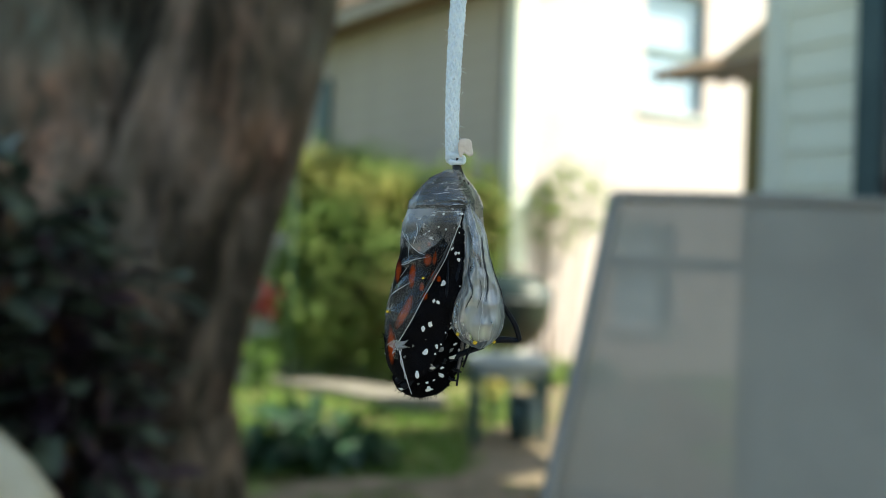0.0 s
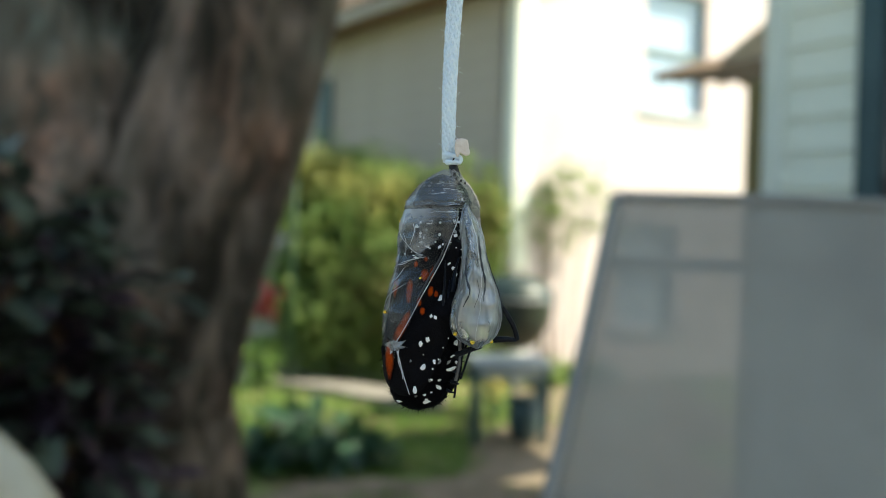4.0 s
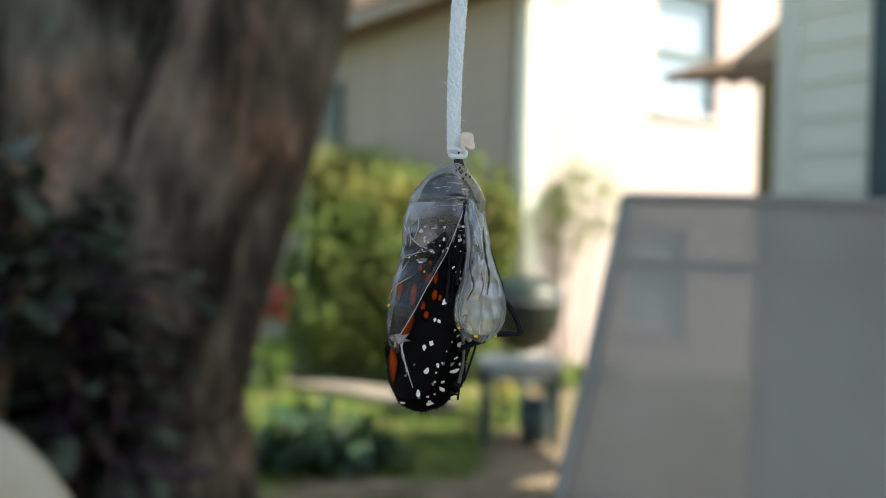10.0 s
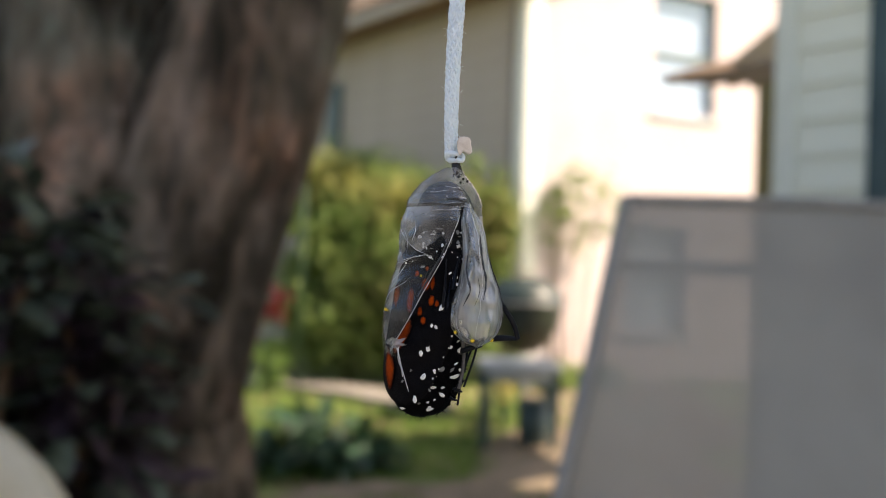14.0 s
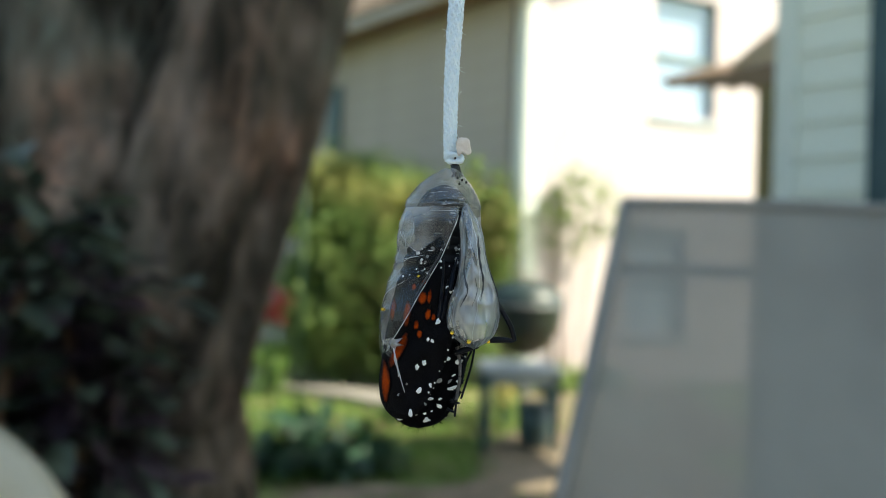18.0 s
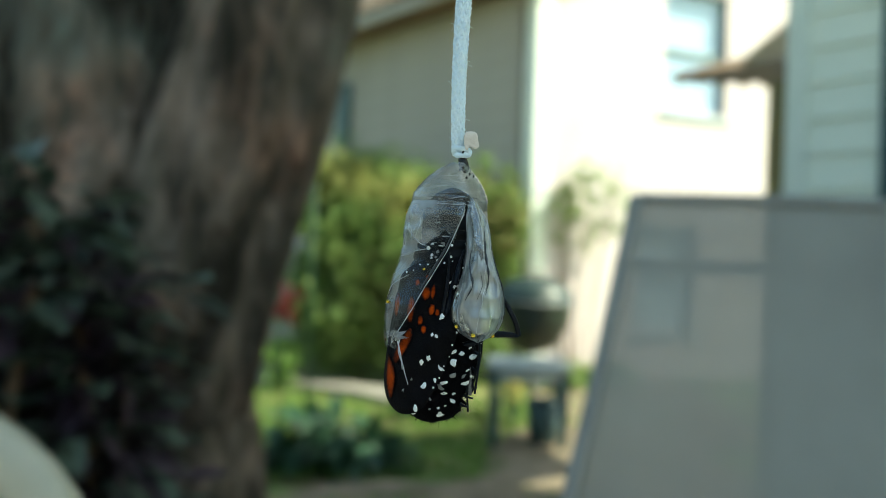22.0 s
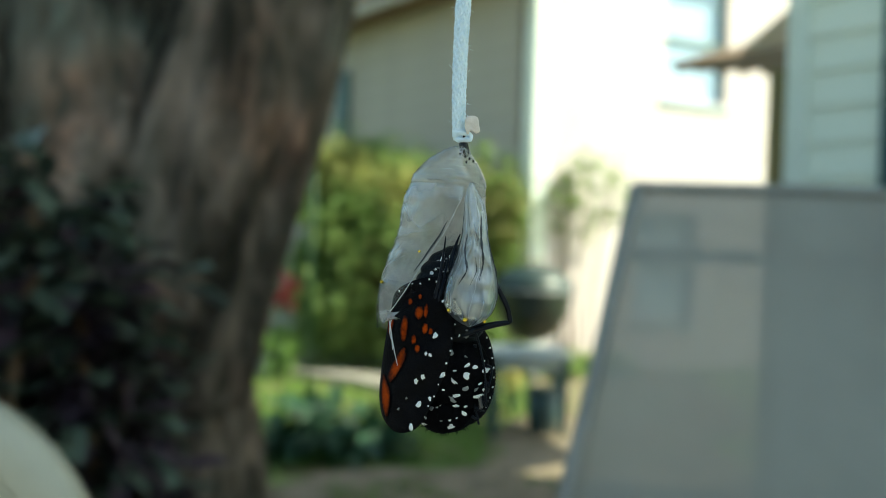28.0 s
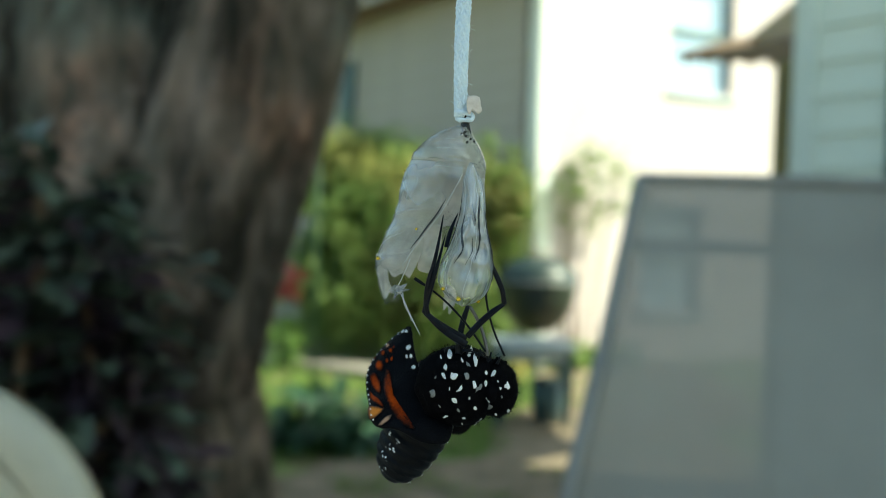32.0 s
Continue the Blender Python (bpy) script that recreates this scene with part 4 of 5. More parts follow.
# ---- the cord ----
def build_cord():
    """Braided white cord with a knot at its lower end; its origin is the knot's lower end."""
    r = empty("cord")
    top = 6300

    def axis(v):
        return 0.035 * (-v) - 7 + 3.0 * math.sin(v * 0.012), 2.0 * math.sin(v * 0.01 + 1)
    def girth(v):
        return 0.86 + 0.24 * min(1.0, max(0.0, -v / 260))
    core = []
    for i in range(64):
        v = -6 - (top - 6) * i / 63
        x, d = axis(v)
        core.append(q(x, v, d))
    part("core", tube_data(core, [U * 11.8 * girth(p.z / -U) for p in core], 14), M_CORD, r)
    for s in range(24):
        way = 1 if s % 2 else -1
        ph = 2 * math.pi * (s // 2) / 12 + (0.13 if s % 2 else 0)
        pts = []
        for i in range(420):
            v = -12 - 1.6 * i
            a = ph + way * (-v) * 2 * math.pi / 190
            x, d = axis(v)
            rad = girth(v) * 10.6 + 1.3 * math.sin(12 * (a - ph) + (0 if way > 0 else math.pi) + math.pi * (s // 2 % 2))
            pts.append(q(x + rad * math.cos(a), v, d + rad * math.sin(a)))
        part("strand", tube_data(pts, 2.1 * U, 6), M_CORD, r)
    # knot: two turns round the lower end
    for k, (v0, rad, tip) in enumerate(((-7, 10, 4), (-14, 11.5, -3))):
        pts = [q(-3 + rad * math.cos(a * 0.35) + 0.25 * a, v0 - tip * math.sin(a * 0.35 + k) - 0.12 * a, rad * math.sin(a * 0.35)) for a in range(22)]
        part("knot_turn", tube_data(pts, [U * (4.6 + 0.8 * math.sin(a * 1.3)) for a in range(22)], 8), M_CORD, r)
    part("loose_end", tube_data(curve_points([q(4, -8, -10), q(12, -4, -16), q(14, -12, -14), q(8, -18, -10)], 5), 3.6 * U, 7), M_CORD, r)
    rnd = random.Random(3)
    verts, faces = [], []
    for i in range(70):
        v = -rnd.uniform(0, 560)
        x, d = axis(v)
        a = rnd.uniform(0, 6.28)
        p = [q(x + (10 + l) * math.cos(a), v + rnd.uniform(-4, 4) * l * 0.12, d + (10 + l) * math.sin(a)) for l in (0, 5, rnd.uniform(8, 13))]
        tube_data(p, 0.35 * U, 3, verts, faces)
    part("fuzz", (verts, faces), M_CORD, r)["kind"] = "stuff"
    tab = [(6, -15), (3, -30), (5, -43), (15, -46), (26, -43), (28, -30), (30, -20), (23, -15), (17, -19), (12, -20), (10, -15)]
    part("tab", sheet(ring_points(tab, 2), lambda x, v: -20 + 0.15 * (x - 16) + 2 * noise.noise((x * 0.2, v * 0.2, 0)), 13, 4), M_TAG, r, "small pale beige tab notched over the knot")
    return tagged(r, "braided white cord with a knot at its lower end", "cord")


# ---- the chrysalis ----
HULL = [(2, -6, 9), (10, -24, 13), (21, -43, 19), (35, -61, 31), (48, -72, 39), (61, -80, 45), (96, -91, 50), (124, -95, 52), (160, -98, 56),
        (205, -110, 58), (256, -121, 60), (300, -123, 60), (330, -121, 58)]


def ridge(x, y, z):
    return 1 - 2.2 * abs(noise.noise((x, y, z)))


def crease(x, v, k=1.0):
    """Facets, sharp folds and soft dents of dry thin skin."""
    cell = noise.voronoi((x / 46, v / 34, 0.7))[0][0]
    return k * (3.4 * cell + 1.0 * ridge(x * 0.018, v * 0.012, 1.3) + 0.7 * ridge(x * 0.05 + v * 0.02, v * 0.03, 4.1) - 1.2)


def hull_point(v, a, swell=1.0):
    """a: 0 right, 90 towards the viewer, 180 left, 270 back."""
    l, r = lerp_rows(HULL, v)
    c, w = (l + r) / 2, (r - l) / 2
    d = w * 0.86 * swell
    x = c + w * swell * math.cos(radians(a))
    y = -d * math.sin(radians(a))
    k = 1 + crease(x + 0.6 * y, v, 0.014 if v < 100 else 0.018) * min(1.0, v / 60) - 0.01
    for v0, a0, v1, a1, high in ((160, 112, 176, 150, 0.05), (176, 150, 158, 176, 0.045), (186, 124, 258, 170, 0.05), (104, 118, 142, 134, 0.035)):
        t = max(0.0, min(1.0, ((v - v0) * (v1 - v0) + (a - a0) * (a1 - a0)) / ((v1 - v0) ** 2 + (a1 - a0) ** 2)))
        off = (v - v0 - t * (v1 - v0)) ** 2 + (a - a0 - t * (a1 - a0)) ** 2
        k += high * math.exp(-off / 40) * math.sin(math.pi * (0.1 + 0.8 * t))
    if v < 92:
        k += 0.018 * math.exp(-((v - 70 - 8 * noise.noise((a * 0.03, 1.1, 0))) / 5) ** 2)
        k += 0.010 * math.exp(-((v - 52) / 22) ** 2) * math.sin(v * 0.62 + 2.5 * noise.noise((a * 0.035, v * 0.02, 6.6)))
    return q(c + (x - c) * k, v, y * k)


def hull_sheet(v0, v1, a0, a1, rows=22, cols=26, ragged=0.0, thick=1.0, swell=1.0):
    """Part of the skin between two angles, which may be functions of v; with a little thickness."""
    verts = []
    for s in (swell, swell - thick / 80):
        for i in range(rows):
            for j in range(cols):
                k = j / (cols - 1)
                v = v0 + (v1 - v0) * i / (rows - 1)
                A, B = (f(v) if callable(f) else f for f in (a0, a1))
                a = A + (B - A) * k
                vv = v + ragged * (i / (rows - 1)) ** 3 * noise.noise((a * 0.06, 3.3, 0))
                verts.append(hull_point(vv, a, s))
    n = rows * cols
    f = [t[::-1] for t in grid_faces(rows, cols)] + grid_faces(rows, cols, base=n)
    for i in range(rows - 1):
        for e in (0, cols - 1):
            a = i * cols + e
            f.append((a, a + cols, a + cols + n, a + n) if e else (a + n, a + cols + n, a + cols, a))
    for j in range(cols - 1):
        for e in (0, rows - 1):
            a = e * cols + j
            f.append((a, a + 1, a + 1 + n, a + n))
    return verts, f


SEAM = [(90, 8), (125, -4), (165, -20), (222, -52), (274, -78), (308, -98), (330, -98)]


def seam_angle(v):
    l, r = lerp_rows(HULL, v)
    c, w = (l + r) / 2, (r - l) / 2
    return math.degrees(math.acos(max(-1, min(1, (lerp_rows(SEAM, v)[0] - c) / w))))


FLAP = [(70, 18, 24), (84, 14, 33), (105, 11, 46), (124, 13, 52), (160, 14, 58), (190, 10, 67), (216, 4, 77), (240, -5, 82), (262, -9, 84), (280, -8, 81), (294, 0, 75), (305, 12, 65), (312, 26, 52), (315, 36, 42)]


def flap_point(v, k, lift=0.0):
    l, r = lerp_rows(FLAP, v)
    c, w = (l + r) / 2, (r - l) / 2
    a = math.pi * k
    deep = lerp_rows([(70, 0.06), (120, 0.3), (180, 0.5), (230, 0.78), (272, 1.0), (296, 0.92), (316, 0.6)], v)[0]
    bag = max(0.0, min(1.0, (v - 225) / 60))
    fold = (1 - abs(2 * k - 1) ** 4) * deep * ((1 - 0.6 * bag) * (9 * ridge(k * 4.2 + 0.15 * math.sin(v * 0.03), v * 0.004, 5.2) + 4 * ridge(k * 9, v * 0.010, 8.2)) + 6 * noise.noise((k * 3.5, v * 0.012, 2.2)) - 5)
    torn = math.exp(-((v - 218) / 34) ** 2)
    bent = k + 0.10 * noise.noise((v * 0.022, k * 2.5, 7.7))
    fold += (1 - abs(2 * k - 1) ** 4) * torn * (8 * ridge(bent * 3.2 + v * 0.006, v * 0.026, 1.1) + 4 * ridge(bent * 7, v * 0.05, 3.4) - 2)
    d = -40 - 56 * deep * math.sin(a) ** 0.8 - fold - lift
    return q(c - w * math.cos(a), v, d)


def gold(parent, p, size=3.4):
    v, f = ellipsoid((0, 0, 0), (size, size, size * 0.8), 10, 7)
    return part("gold_spot", ([p + a for a in v], f), M_GOLD, parent, "raised shiny gold dot")


def build_chrysalis():
    r = empty("chrysalis")
    part("stalk", tube_data(curve_points([q(-1, -16), q(0, -6), q(3, 8, -3), q(9, 24, -8)], 5), [k * U for k in (6, 6, 6, 6, 6.5, 6.5, 7, 7.5, 8, 8.5, 8.5, 8.5, 8, 7, 5.5, 3)], 10), M_STALK, r, "shiny black stalk")
    for x, v in ((3, 17), (6, 25), (14, 29), (21, 33), (-3, 22), (9, 36)):
        vs, f = ellipsoid((x, v, -12 - 0.6 * v + 0.25 * max(0, v - 45)), (2.0, 2.6, 1.8), 8, 6)
        part("black_dot", (vs, f), M_STALK, r)
    part("dome", hull_sheet(7, 78, 0, 180, 48, 60), M_SHELL, r, "clear crumpled dome of the empty pupa skin")
    part("back_dome", hull_sheet(7, 97, 180, 360, 48, 60), M_MILK, r, "milky back of the crumpled dome")
    # band and folds round the dome
    for v, a0, a1, rad, mt in ((72, 96, 128, 0.9, M_HORN), (73, 40, 62, 0.8, M_HORN), (72, 62, 96, 0.45, M_RAG), (52, 84, 120, 0.5, M_RAG), (44, 60, 96, 0.4, M_RAG), (34, 70, 112, 0.35, M_RAG), (84, 60, 110, 0.4, M_RAG)):
        pts = [hull_point(v + 3.5 * noise.noise((a * 0.05, v, 0)), a, 1.012) for a in range(a0, a1, 4)]
        n = len(pts)
        part("ridge", tube_data(pts, [U * rad * (0.15 + 0.6 * math.sin(math.pi * (k + 0.5) / n)) for k in range(n)], 5), mt, r)
    left = part("left_case", hull_sheet(76, 268, seam_angle, 188, 90, 60, 22), M_CASE, r, "clear wing case split along its edge")
    tip = part("case_tip", hull_sheet(250, 332, seam_angle, 192, 40, 60, 14), M_CASE, r, "clear lower end of the wing case")
    part("back_tip", hull_sheet(250, 326, 190, 224, 30, 30, 16), M_MILK, tip)
    part("shoulder", hull_sheet(78, 138, seam_angle, 188, 36, 60, 50, swell=1.008), M_CLOUD, left, "milky upper end of the wing case")
    edge = [hull_point(v, seam_angle(v) - 0.5, 1.006) for v in range(92, 326, 6)]
    part("seam", tube_data(edge[:29], [U * (0.5 + 0.4 * math.sin(k * 0.7) ** 2) for k in range(29)], 5), M_RAG, left)
    part("seam", tube_data(edge[28:], 0.7 * U, 5), M_RAG, tip)
    # Dark tube drawn in for the shadow at the split's edge.
    part("seam", tube_data([hull_point(v, seam_angle(v) + 3, 1.0) for v in range(140, 236, 6)], [U * (0.5 + 1.3 * math.sin(math.pi * (k + 0.5) / 16)) for k in range(16)], 6), M_VEIN, left, "dark slate tube for the shadow along the split")
    for folds in (((172, 150), (166, 130), (160, 108)), ((210, 165), (196, 148), (178, 138)), ((120, 150), (135, 140), (160, 142)),
                  ((250, 172), (225, 150), (205, 128)), ((262, 170), (254, 158), (240, 150)), ((112, 172), (128, 150), (150, 128), (158, 112)), ((104, 130), (118, 126), (140, 132)), ((186, 176), (176, 160), (172, 138), (160, 122))):
        pts = curve_points([hull_point(v, a, 1.012) for v, a in folds], 6)
        n = len(pts)
        part("crease", tube_data(pts, [U * (0.1 + 0.45 * math.sin(math.pi * k / (n - 1))) for k in range(n)], 5), M_RAG, left)
    gold(left, hull_point(256, 160, 1.01))
    gold(left, hull_point(98, 176, 1.01), 2.6)
    gold(left, hull_point(196, 112, 1.01), 2.4)
    part("back_case", hull_sheet(92, 195, 270, lambda v: 385 - 0.45 * max(0, v - 120), 34, 50, 40), M_MILK, r, "clear back of the empty pupa skin")
    part("back_case", hull_sheet(92, 276, 188, lambda v: 372 - seam_angle(v), 60, 50, 30), M_MILK, r, "milky back of the wing case")
    part("back_tail", hull_sheet(156, 292, 275, 335, 40, 40, 30), M_SHELL, r, "torn clear strip of the pupa skin")
    gold(r, hull_point(225, 266, 0.97), 3.0)
    # front flap, shaped like a spoon
    rows, cols = 80, 70
    verts = []
    for lift in (0.0, -1.2):
        for i in range(rows):
            v = FLAP[0][0] + (FLAP[-1][0] - FLAP[0][0]) * i / (rows - 1)
            for j in range(cols):
                verts.append(flap_point(v, j / (cols - 1), lift))
    n = rows * cols
    f = grid_faces(rows, cols) + [t[::-1] for t in grid_faces(rows, cols, base=n)]
    flap = part("front_flap", (verts, f), M_FLAP, r, "glossy clear pleated front flap")
    for k in (0.2, 0.55, 0.0, 1.0):
        pts = [flap_point(v, min(1, max(0, k + 0.05 * math.sin(v * 0.02 + k * 9) + 0.03 * noise.noise((v * 0.05, k * 5, 0)))), 0.6) for v in range(95, 300 if 0 < k < 1 else 312, 7)]
        part("pleat", tube_data(pts, [U * ((0.15 + 0.4 * abs(math.sin(i * 0.5 + k * 7))) if 0 < k < 1 else 0.6) for i in range(len(pts))], 5), M_RAG, flap)
    for k, lo, hi, rad in ((0.05, 128, 262, 2.2), (0.30, 160, 250, 2.4), (0.62, 126, 236, 2.6), (0.93, 150, 296, 2.3), (0.47, 196, 250, 0.8)):
        pts = [flap_point(v, min(1, max(0, k + 0.04 * math.sin(v * 0.025 + k * 7) + 0.06 * noise.noise((v * 0.03, k * 4, 2)))), 0.4) for v in range(lo, hi, 6)]
        n = len(pts)
        part("pleat", tube_data(pts, [U * rad * (0.25 + 0.75 * math.sin(math.pi * (i + 0.5) / n)) * (0.75 + 0.25 * math.sin(i * 1.7 + k)) for i in range(n)], 6), M_VEIN, flap, "dark slate line along a pleat")
    gold(flap, flap_point(302, 0.42, 1.5), 4.2)
    gold(flap, flap_point(304, 0.9, 1.5), 3.6)
    gold(flap, flap_point(290, 0.16, 1.0), 3.6)
    # torn rag at the tip of the left case and the thread that hangs from it
    rag = [(-110, 303), (-102, 300), (-93, 304), (-80, 301), (-88, 309), (-76, 313), (-90, 315), (-94, 323), (-100, 317), (-108, 327), (-106, 315), (-116, 308)]
    part("torn_tip", sheet(rag, lambda x, v: -72 + crease(x * 3, v * 3, 5), 1.0, 6), M_TORN, tip)
    part("thread", tube_data(curve_points([q(-95, 318, -72), q(-88, 345, -74), q(-80, 372, -76), q(-74, 390, -77)], 6), [k * U for k in [1.3] * 6 + [0.9] * 6 + [0.7] * 7], 5), M_RAG, tip)
    part("thread", tube_data(curve_points([q(-92, 316, -72), q(-93, 335, -74), q(-87, 352, -75), q(-85, 365, -75)], 5), 0.7 * U, 5), M_RAG, tip)
    # a torn strip that hangs behind the flap
    for strip in ([(-47, 192), (-30, 184), (-15, 188), (-13, 230), (-22, 268), (-36, 274), (-50, 266), (-44, 230)], [(4, 290), (24, 296), (29, 318), (20, 344), (15, 330), (8, 338), (6, 312)]):
        part("inner_strip", sheet(ring_points(strip, 4), lambda x, v: 30 + crease(x, v, 6), 1.0, 8), M_MILK, r, "torn milky strip of inner skin")
    return tagged(r, "split translucent pupa skin hanging by a black stalk", "chrysalis"), tip


# ---- the butterfly ----
def body_depth(x, v):
    a = 1 - ((x + 8) / 76) ** 2 - ((v - 4) / 72) ** 2
    b = 1 - ((x - 58) / 41) ** 2 - ((v - 9) / 52) ** 2
    c = [0.0]
    if a > 0:
        c.append(58 * math.sqrt(a))
    if b > 0:
        c.append(46 * math.sqrt(b))
    return -max(c)


WHITE_X = (-23, -38, -30, -47, -32, -15, -1, 9, -23, -5, -14, -8, 21, 11, 20, 27, 41, 40, 61, 7, 22, 58, 44, 67, 80, 77, 65, 47, -1, 25, 53, -40, -30, 2, 14, -52, 33)
WHITE_V = (-57, -52, -37, -20, -22, -24, -48, -42, -2, -2, 18, 36, 34, 14, -9, -2, -26, -10, -12, -24, -47, 49, 20, 14, 44, -4, 0, 33, 65, 69, -24, 30, 50, 52, -60, 8, 60)


def build_butterfly():
    r = empty("butterfly")
    thorax = part("thorax", ellipsoid((-8, 4, 0), (76, 72, 58), 48, 32, 5.5, 0.06), M_BLACK, r, "furry black thorax with white spots")
    part("head", ellipsoid((58, 9, 0), (41, 52, 46), 28, 18, 3, 0.08), M_BLACK, thorax)
    part("eye", ellipsoid((50, 10, -33), (17, 19, 17), 20, 14), M_BLACK, thorax, "large black compound eye")
    part("palp", tube_data([q(55, -30, -14), q(60, -40, -16), q(63, -49, -14)], [8 * U, 6 * U, 2 * U], 8), M_BLACK, thorax)
    part("palp", tube_data([q(72, -26, 0), q(76, -34, 0), q(78, -40, 0)], [7 * U, 5 * U, 2 * U], 8), M_BLACK, thorax)
    rnd = random.Random(12)
    for i, (x, v) in enumerate(zip(WHITE_X, WHITE_V)):
        big = (1.35, 0.7, 0.95, 0.55, 1.15)[i % 5]
        o = blot(x, v, rnd.uniform(2.4, 4.0) * big, rnd.uniform(4.0, 6.2) * big, rnd.uniform(-0.8, 0.8), i, 0.42, 9)
        part("white_spot", sheet(o, lambda a, b: body_depth(a, b) - 3.2, 2.6, 2), M_GREYSP if i % 4 == 3 else M_WHITE, thorax)
    verts, faces = [], []
    for i in range(2600):
        a, b = rnd.uniform(0, 6.283), math.acos(rnd.uniform(-1, 1))
        n = Vector((math.sin(b) * math.cos(a), math.sin(b) * math.sin(a), math.cos(b)))
        c, k = (((-8, 4, 0), (76, 72, 58)), ((58, 9, 0), (41, 52, 46)))[i % 3 == 0]
        p = Vector((c[0] + k[0] * n.x, c[2] + k[2] * n.y, -c[1] + k[1] * n.z)) * U
        s = n.orthogonal().normalized() * 0.5 * U
        t = (n + Vector((rnd.uniform(-0.7, 0.7), rnd.uniform(-0.7, 0.7), rnd.uniform(-0.7, 0.7)))) * rnd.uniform(3, 10) * U
        e = len(verts)
        verts += [p - s, p + s, p + t]
        faces.append((e, e + 1, e + 2))
    part("fur", (verts, faces), M_BLACK, thorax, smooth=False)["kind"] = "stuff"
    # antennae and proboscis rise from the head, each from its own root
    feelers = []
    for name, length, bend, w, material in (("antenna", 178, 10, 2.0, M_LEG), ("antenna", 140, -8, 2.0, M_LEG), ("proboscis", 92, 5, 3.2, M_HORN)):
        pts = curve_points([q(0, 0), q(bend, -length * 0.35), q(bend, -length * 0.7), q(0, -length)], 6)
        n = len(pts)
        feelers.append(part(name, tube_data(pts, [U * w * (1 if k < n * 0.8 or name == "proboscis" else 1.6) for k in range(n)], 6), material, r))

    # abdomen: rings from its base at the origin down to the tip
    PROF = [(0, 40), (25, 58), (60, 67), (95, 66), (135, 57), (160, 41), (175, 19), (180, 3)]
    verts, n, rows = [], 28, 60
    for i in range(rows):
        v = 180 * i / (rows - 1)
        w = lerp_rows(PROF, v)[0]
        w *= 1 + 0.08 * abs(math.sin(v * math.pi / 21)) ** 0.7 - 0.05
        for j in range(n):
            a = 2 * math.pi * j / n
            verts.append(q(w * math.cos(a) + 8 * math.sin(v / 60), v, 0.85 * w * math.sin(a)))
    f = grid_faces(rows, n, True) + [tuple(range(n)), tuple(reversed(range((rows - 1) * n, rows * n)))]
    abdomen = part("abdomen", (verts, f), M_ABDOMEN, r, "plump blue-black abdomen with white marks")

    def on_abdomen(a, v, lift):
        w = lerp_rows(PROF, v)[0] * (1 + 0.08 * abs(math.sin(v * math.pi / 21)) ** 0.7 - 0.05) + lift
        return q(w * math.cos(a) + 8 * math.sin(v / 60), v, -0.85 * w * math.sin(a))

    def scale_patch(a, v, da, dv, seed, material=M_WHITE):
        """An uneven patch of scales; a: 0 right, 90 towards the viewer, in degrees."""
        rim = blot(0, 0, 1, 1, 0, seed, 0.28, 10)
        vs = [on_abdomen(radians(a), v, 1.6)] + [on_abdomen(radians(a + da * x * k), v + dv * z * k, 1.6) for k in (0.55, 1.0) for x, z in rim]
        fs = [(0, 1 + (k + 1) % 10, 1 + k) for k in range(10)] + [(1 + k, 1 + (k + 1) % 10, 11 + (k + 1) % 10, 11 + k) for k in range(10)]
        part("white_mark", (vs, fs), material, abdomen, smooth=False)
    for i in range(7):
        v = 21 + i * 21
        ring = [on_abdomen(2 * math.pi * k / 28, v, 0.3) for k in range(29)]
        part("segment_edge", tube_data(ring, 0.8 * U, 5), M_BAND, abdomen)
    for i in range(7):
        v = 31 + i * 21
        for k in range(12):
            side = 64 if k < 7 else 122
            scale_patch(side + rnd.uniform(-16, 16), v + rnd.uniform(-9, 8), rnd.uniform(1.2, 5), rnd.uniform(0.8, 3.8), i * 20 + k, M_WHITE if k in (1, 4, 6, 9) else M_GREYSP)
        scale_patch(93 + rnd.uniform(-2, 2), v - 2, 2, rnd.uniform(1.5, 3.5), i + 30)
        for k in range(5):
            scale_patch(236 + rnd.uniform(-10, 16), v + rnd.uniform(-6, 4), rnd.uniform(1, 3.4), rnd.uniform(0.8, 2.6), i * 9 + k + 400, M_WHITE if k < 3 else M_GREYSP)

    # the last segments, drawn out at first and pushed into the abdomen later
    TAIL = [(0, 48), (30, 52), (60, 51), (85, 41), (101, 26), (108, 10), (110, 2)]

    def on_tail(a, v, lift=0.0):
        w = lerp_rows(TAIL, v)[0] * (1 + 0.05 * abs(math.sin(v * math.pi / 17)) ** 0.5 - 0.03) + lift
        return q(w * math.cos(a), v, -0.85 * w * math.sin(a))
    vs = [on_tail(2 * math.pi * j / 28, 110 * i / 44) for i in range(45) for j in range(28)]
    tail = part("abdomen_tail", (vs, grid_faces(45, 28, True) + [tuple(range(28)), tuple(reversed(range(44 * 28, 45 * 28)))]), M_ABDOMEN, r, "ringed blue-black end of the abdomen")
    for v in (17, 34, 51, 68, 85, 98):
        part("segment_edge", tube_data([on_tail(2 * math.pi * k / 28, v, 0.2) for k in range(29)], 1.3 * U, 5), M_BAND, tail)
    for i in range(26):
        a, v = radians(rnd.uniform(30, 150)), rnd.choice((25, 42, 59, 76, 91)) + rnd.uniform(-4, 4)
        rim = blot(0, 0, rnd.uniform(0.03, 0.10), rnd.uniform(1.0, 2.4), 0, i + 300, 0.3, 8)
        part("grey_mark", ([on_tail(a + x, v + z, 1.4) for x, z in rim], [tuple(range(8))]), M_GREYSP, tail, smooth=False)

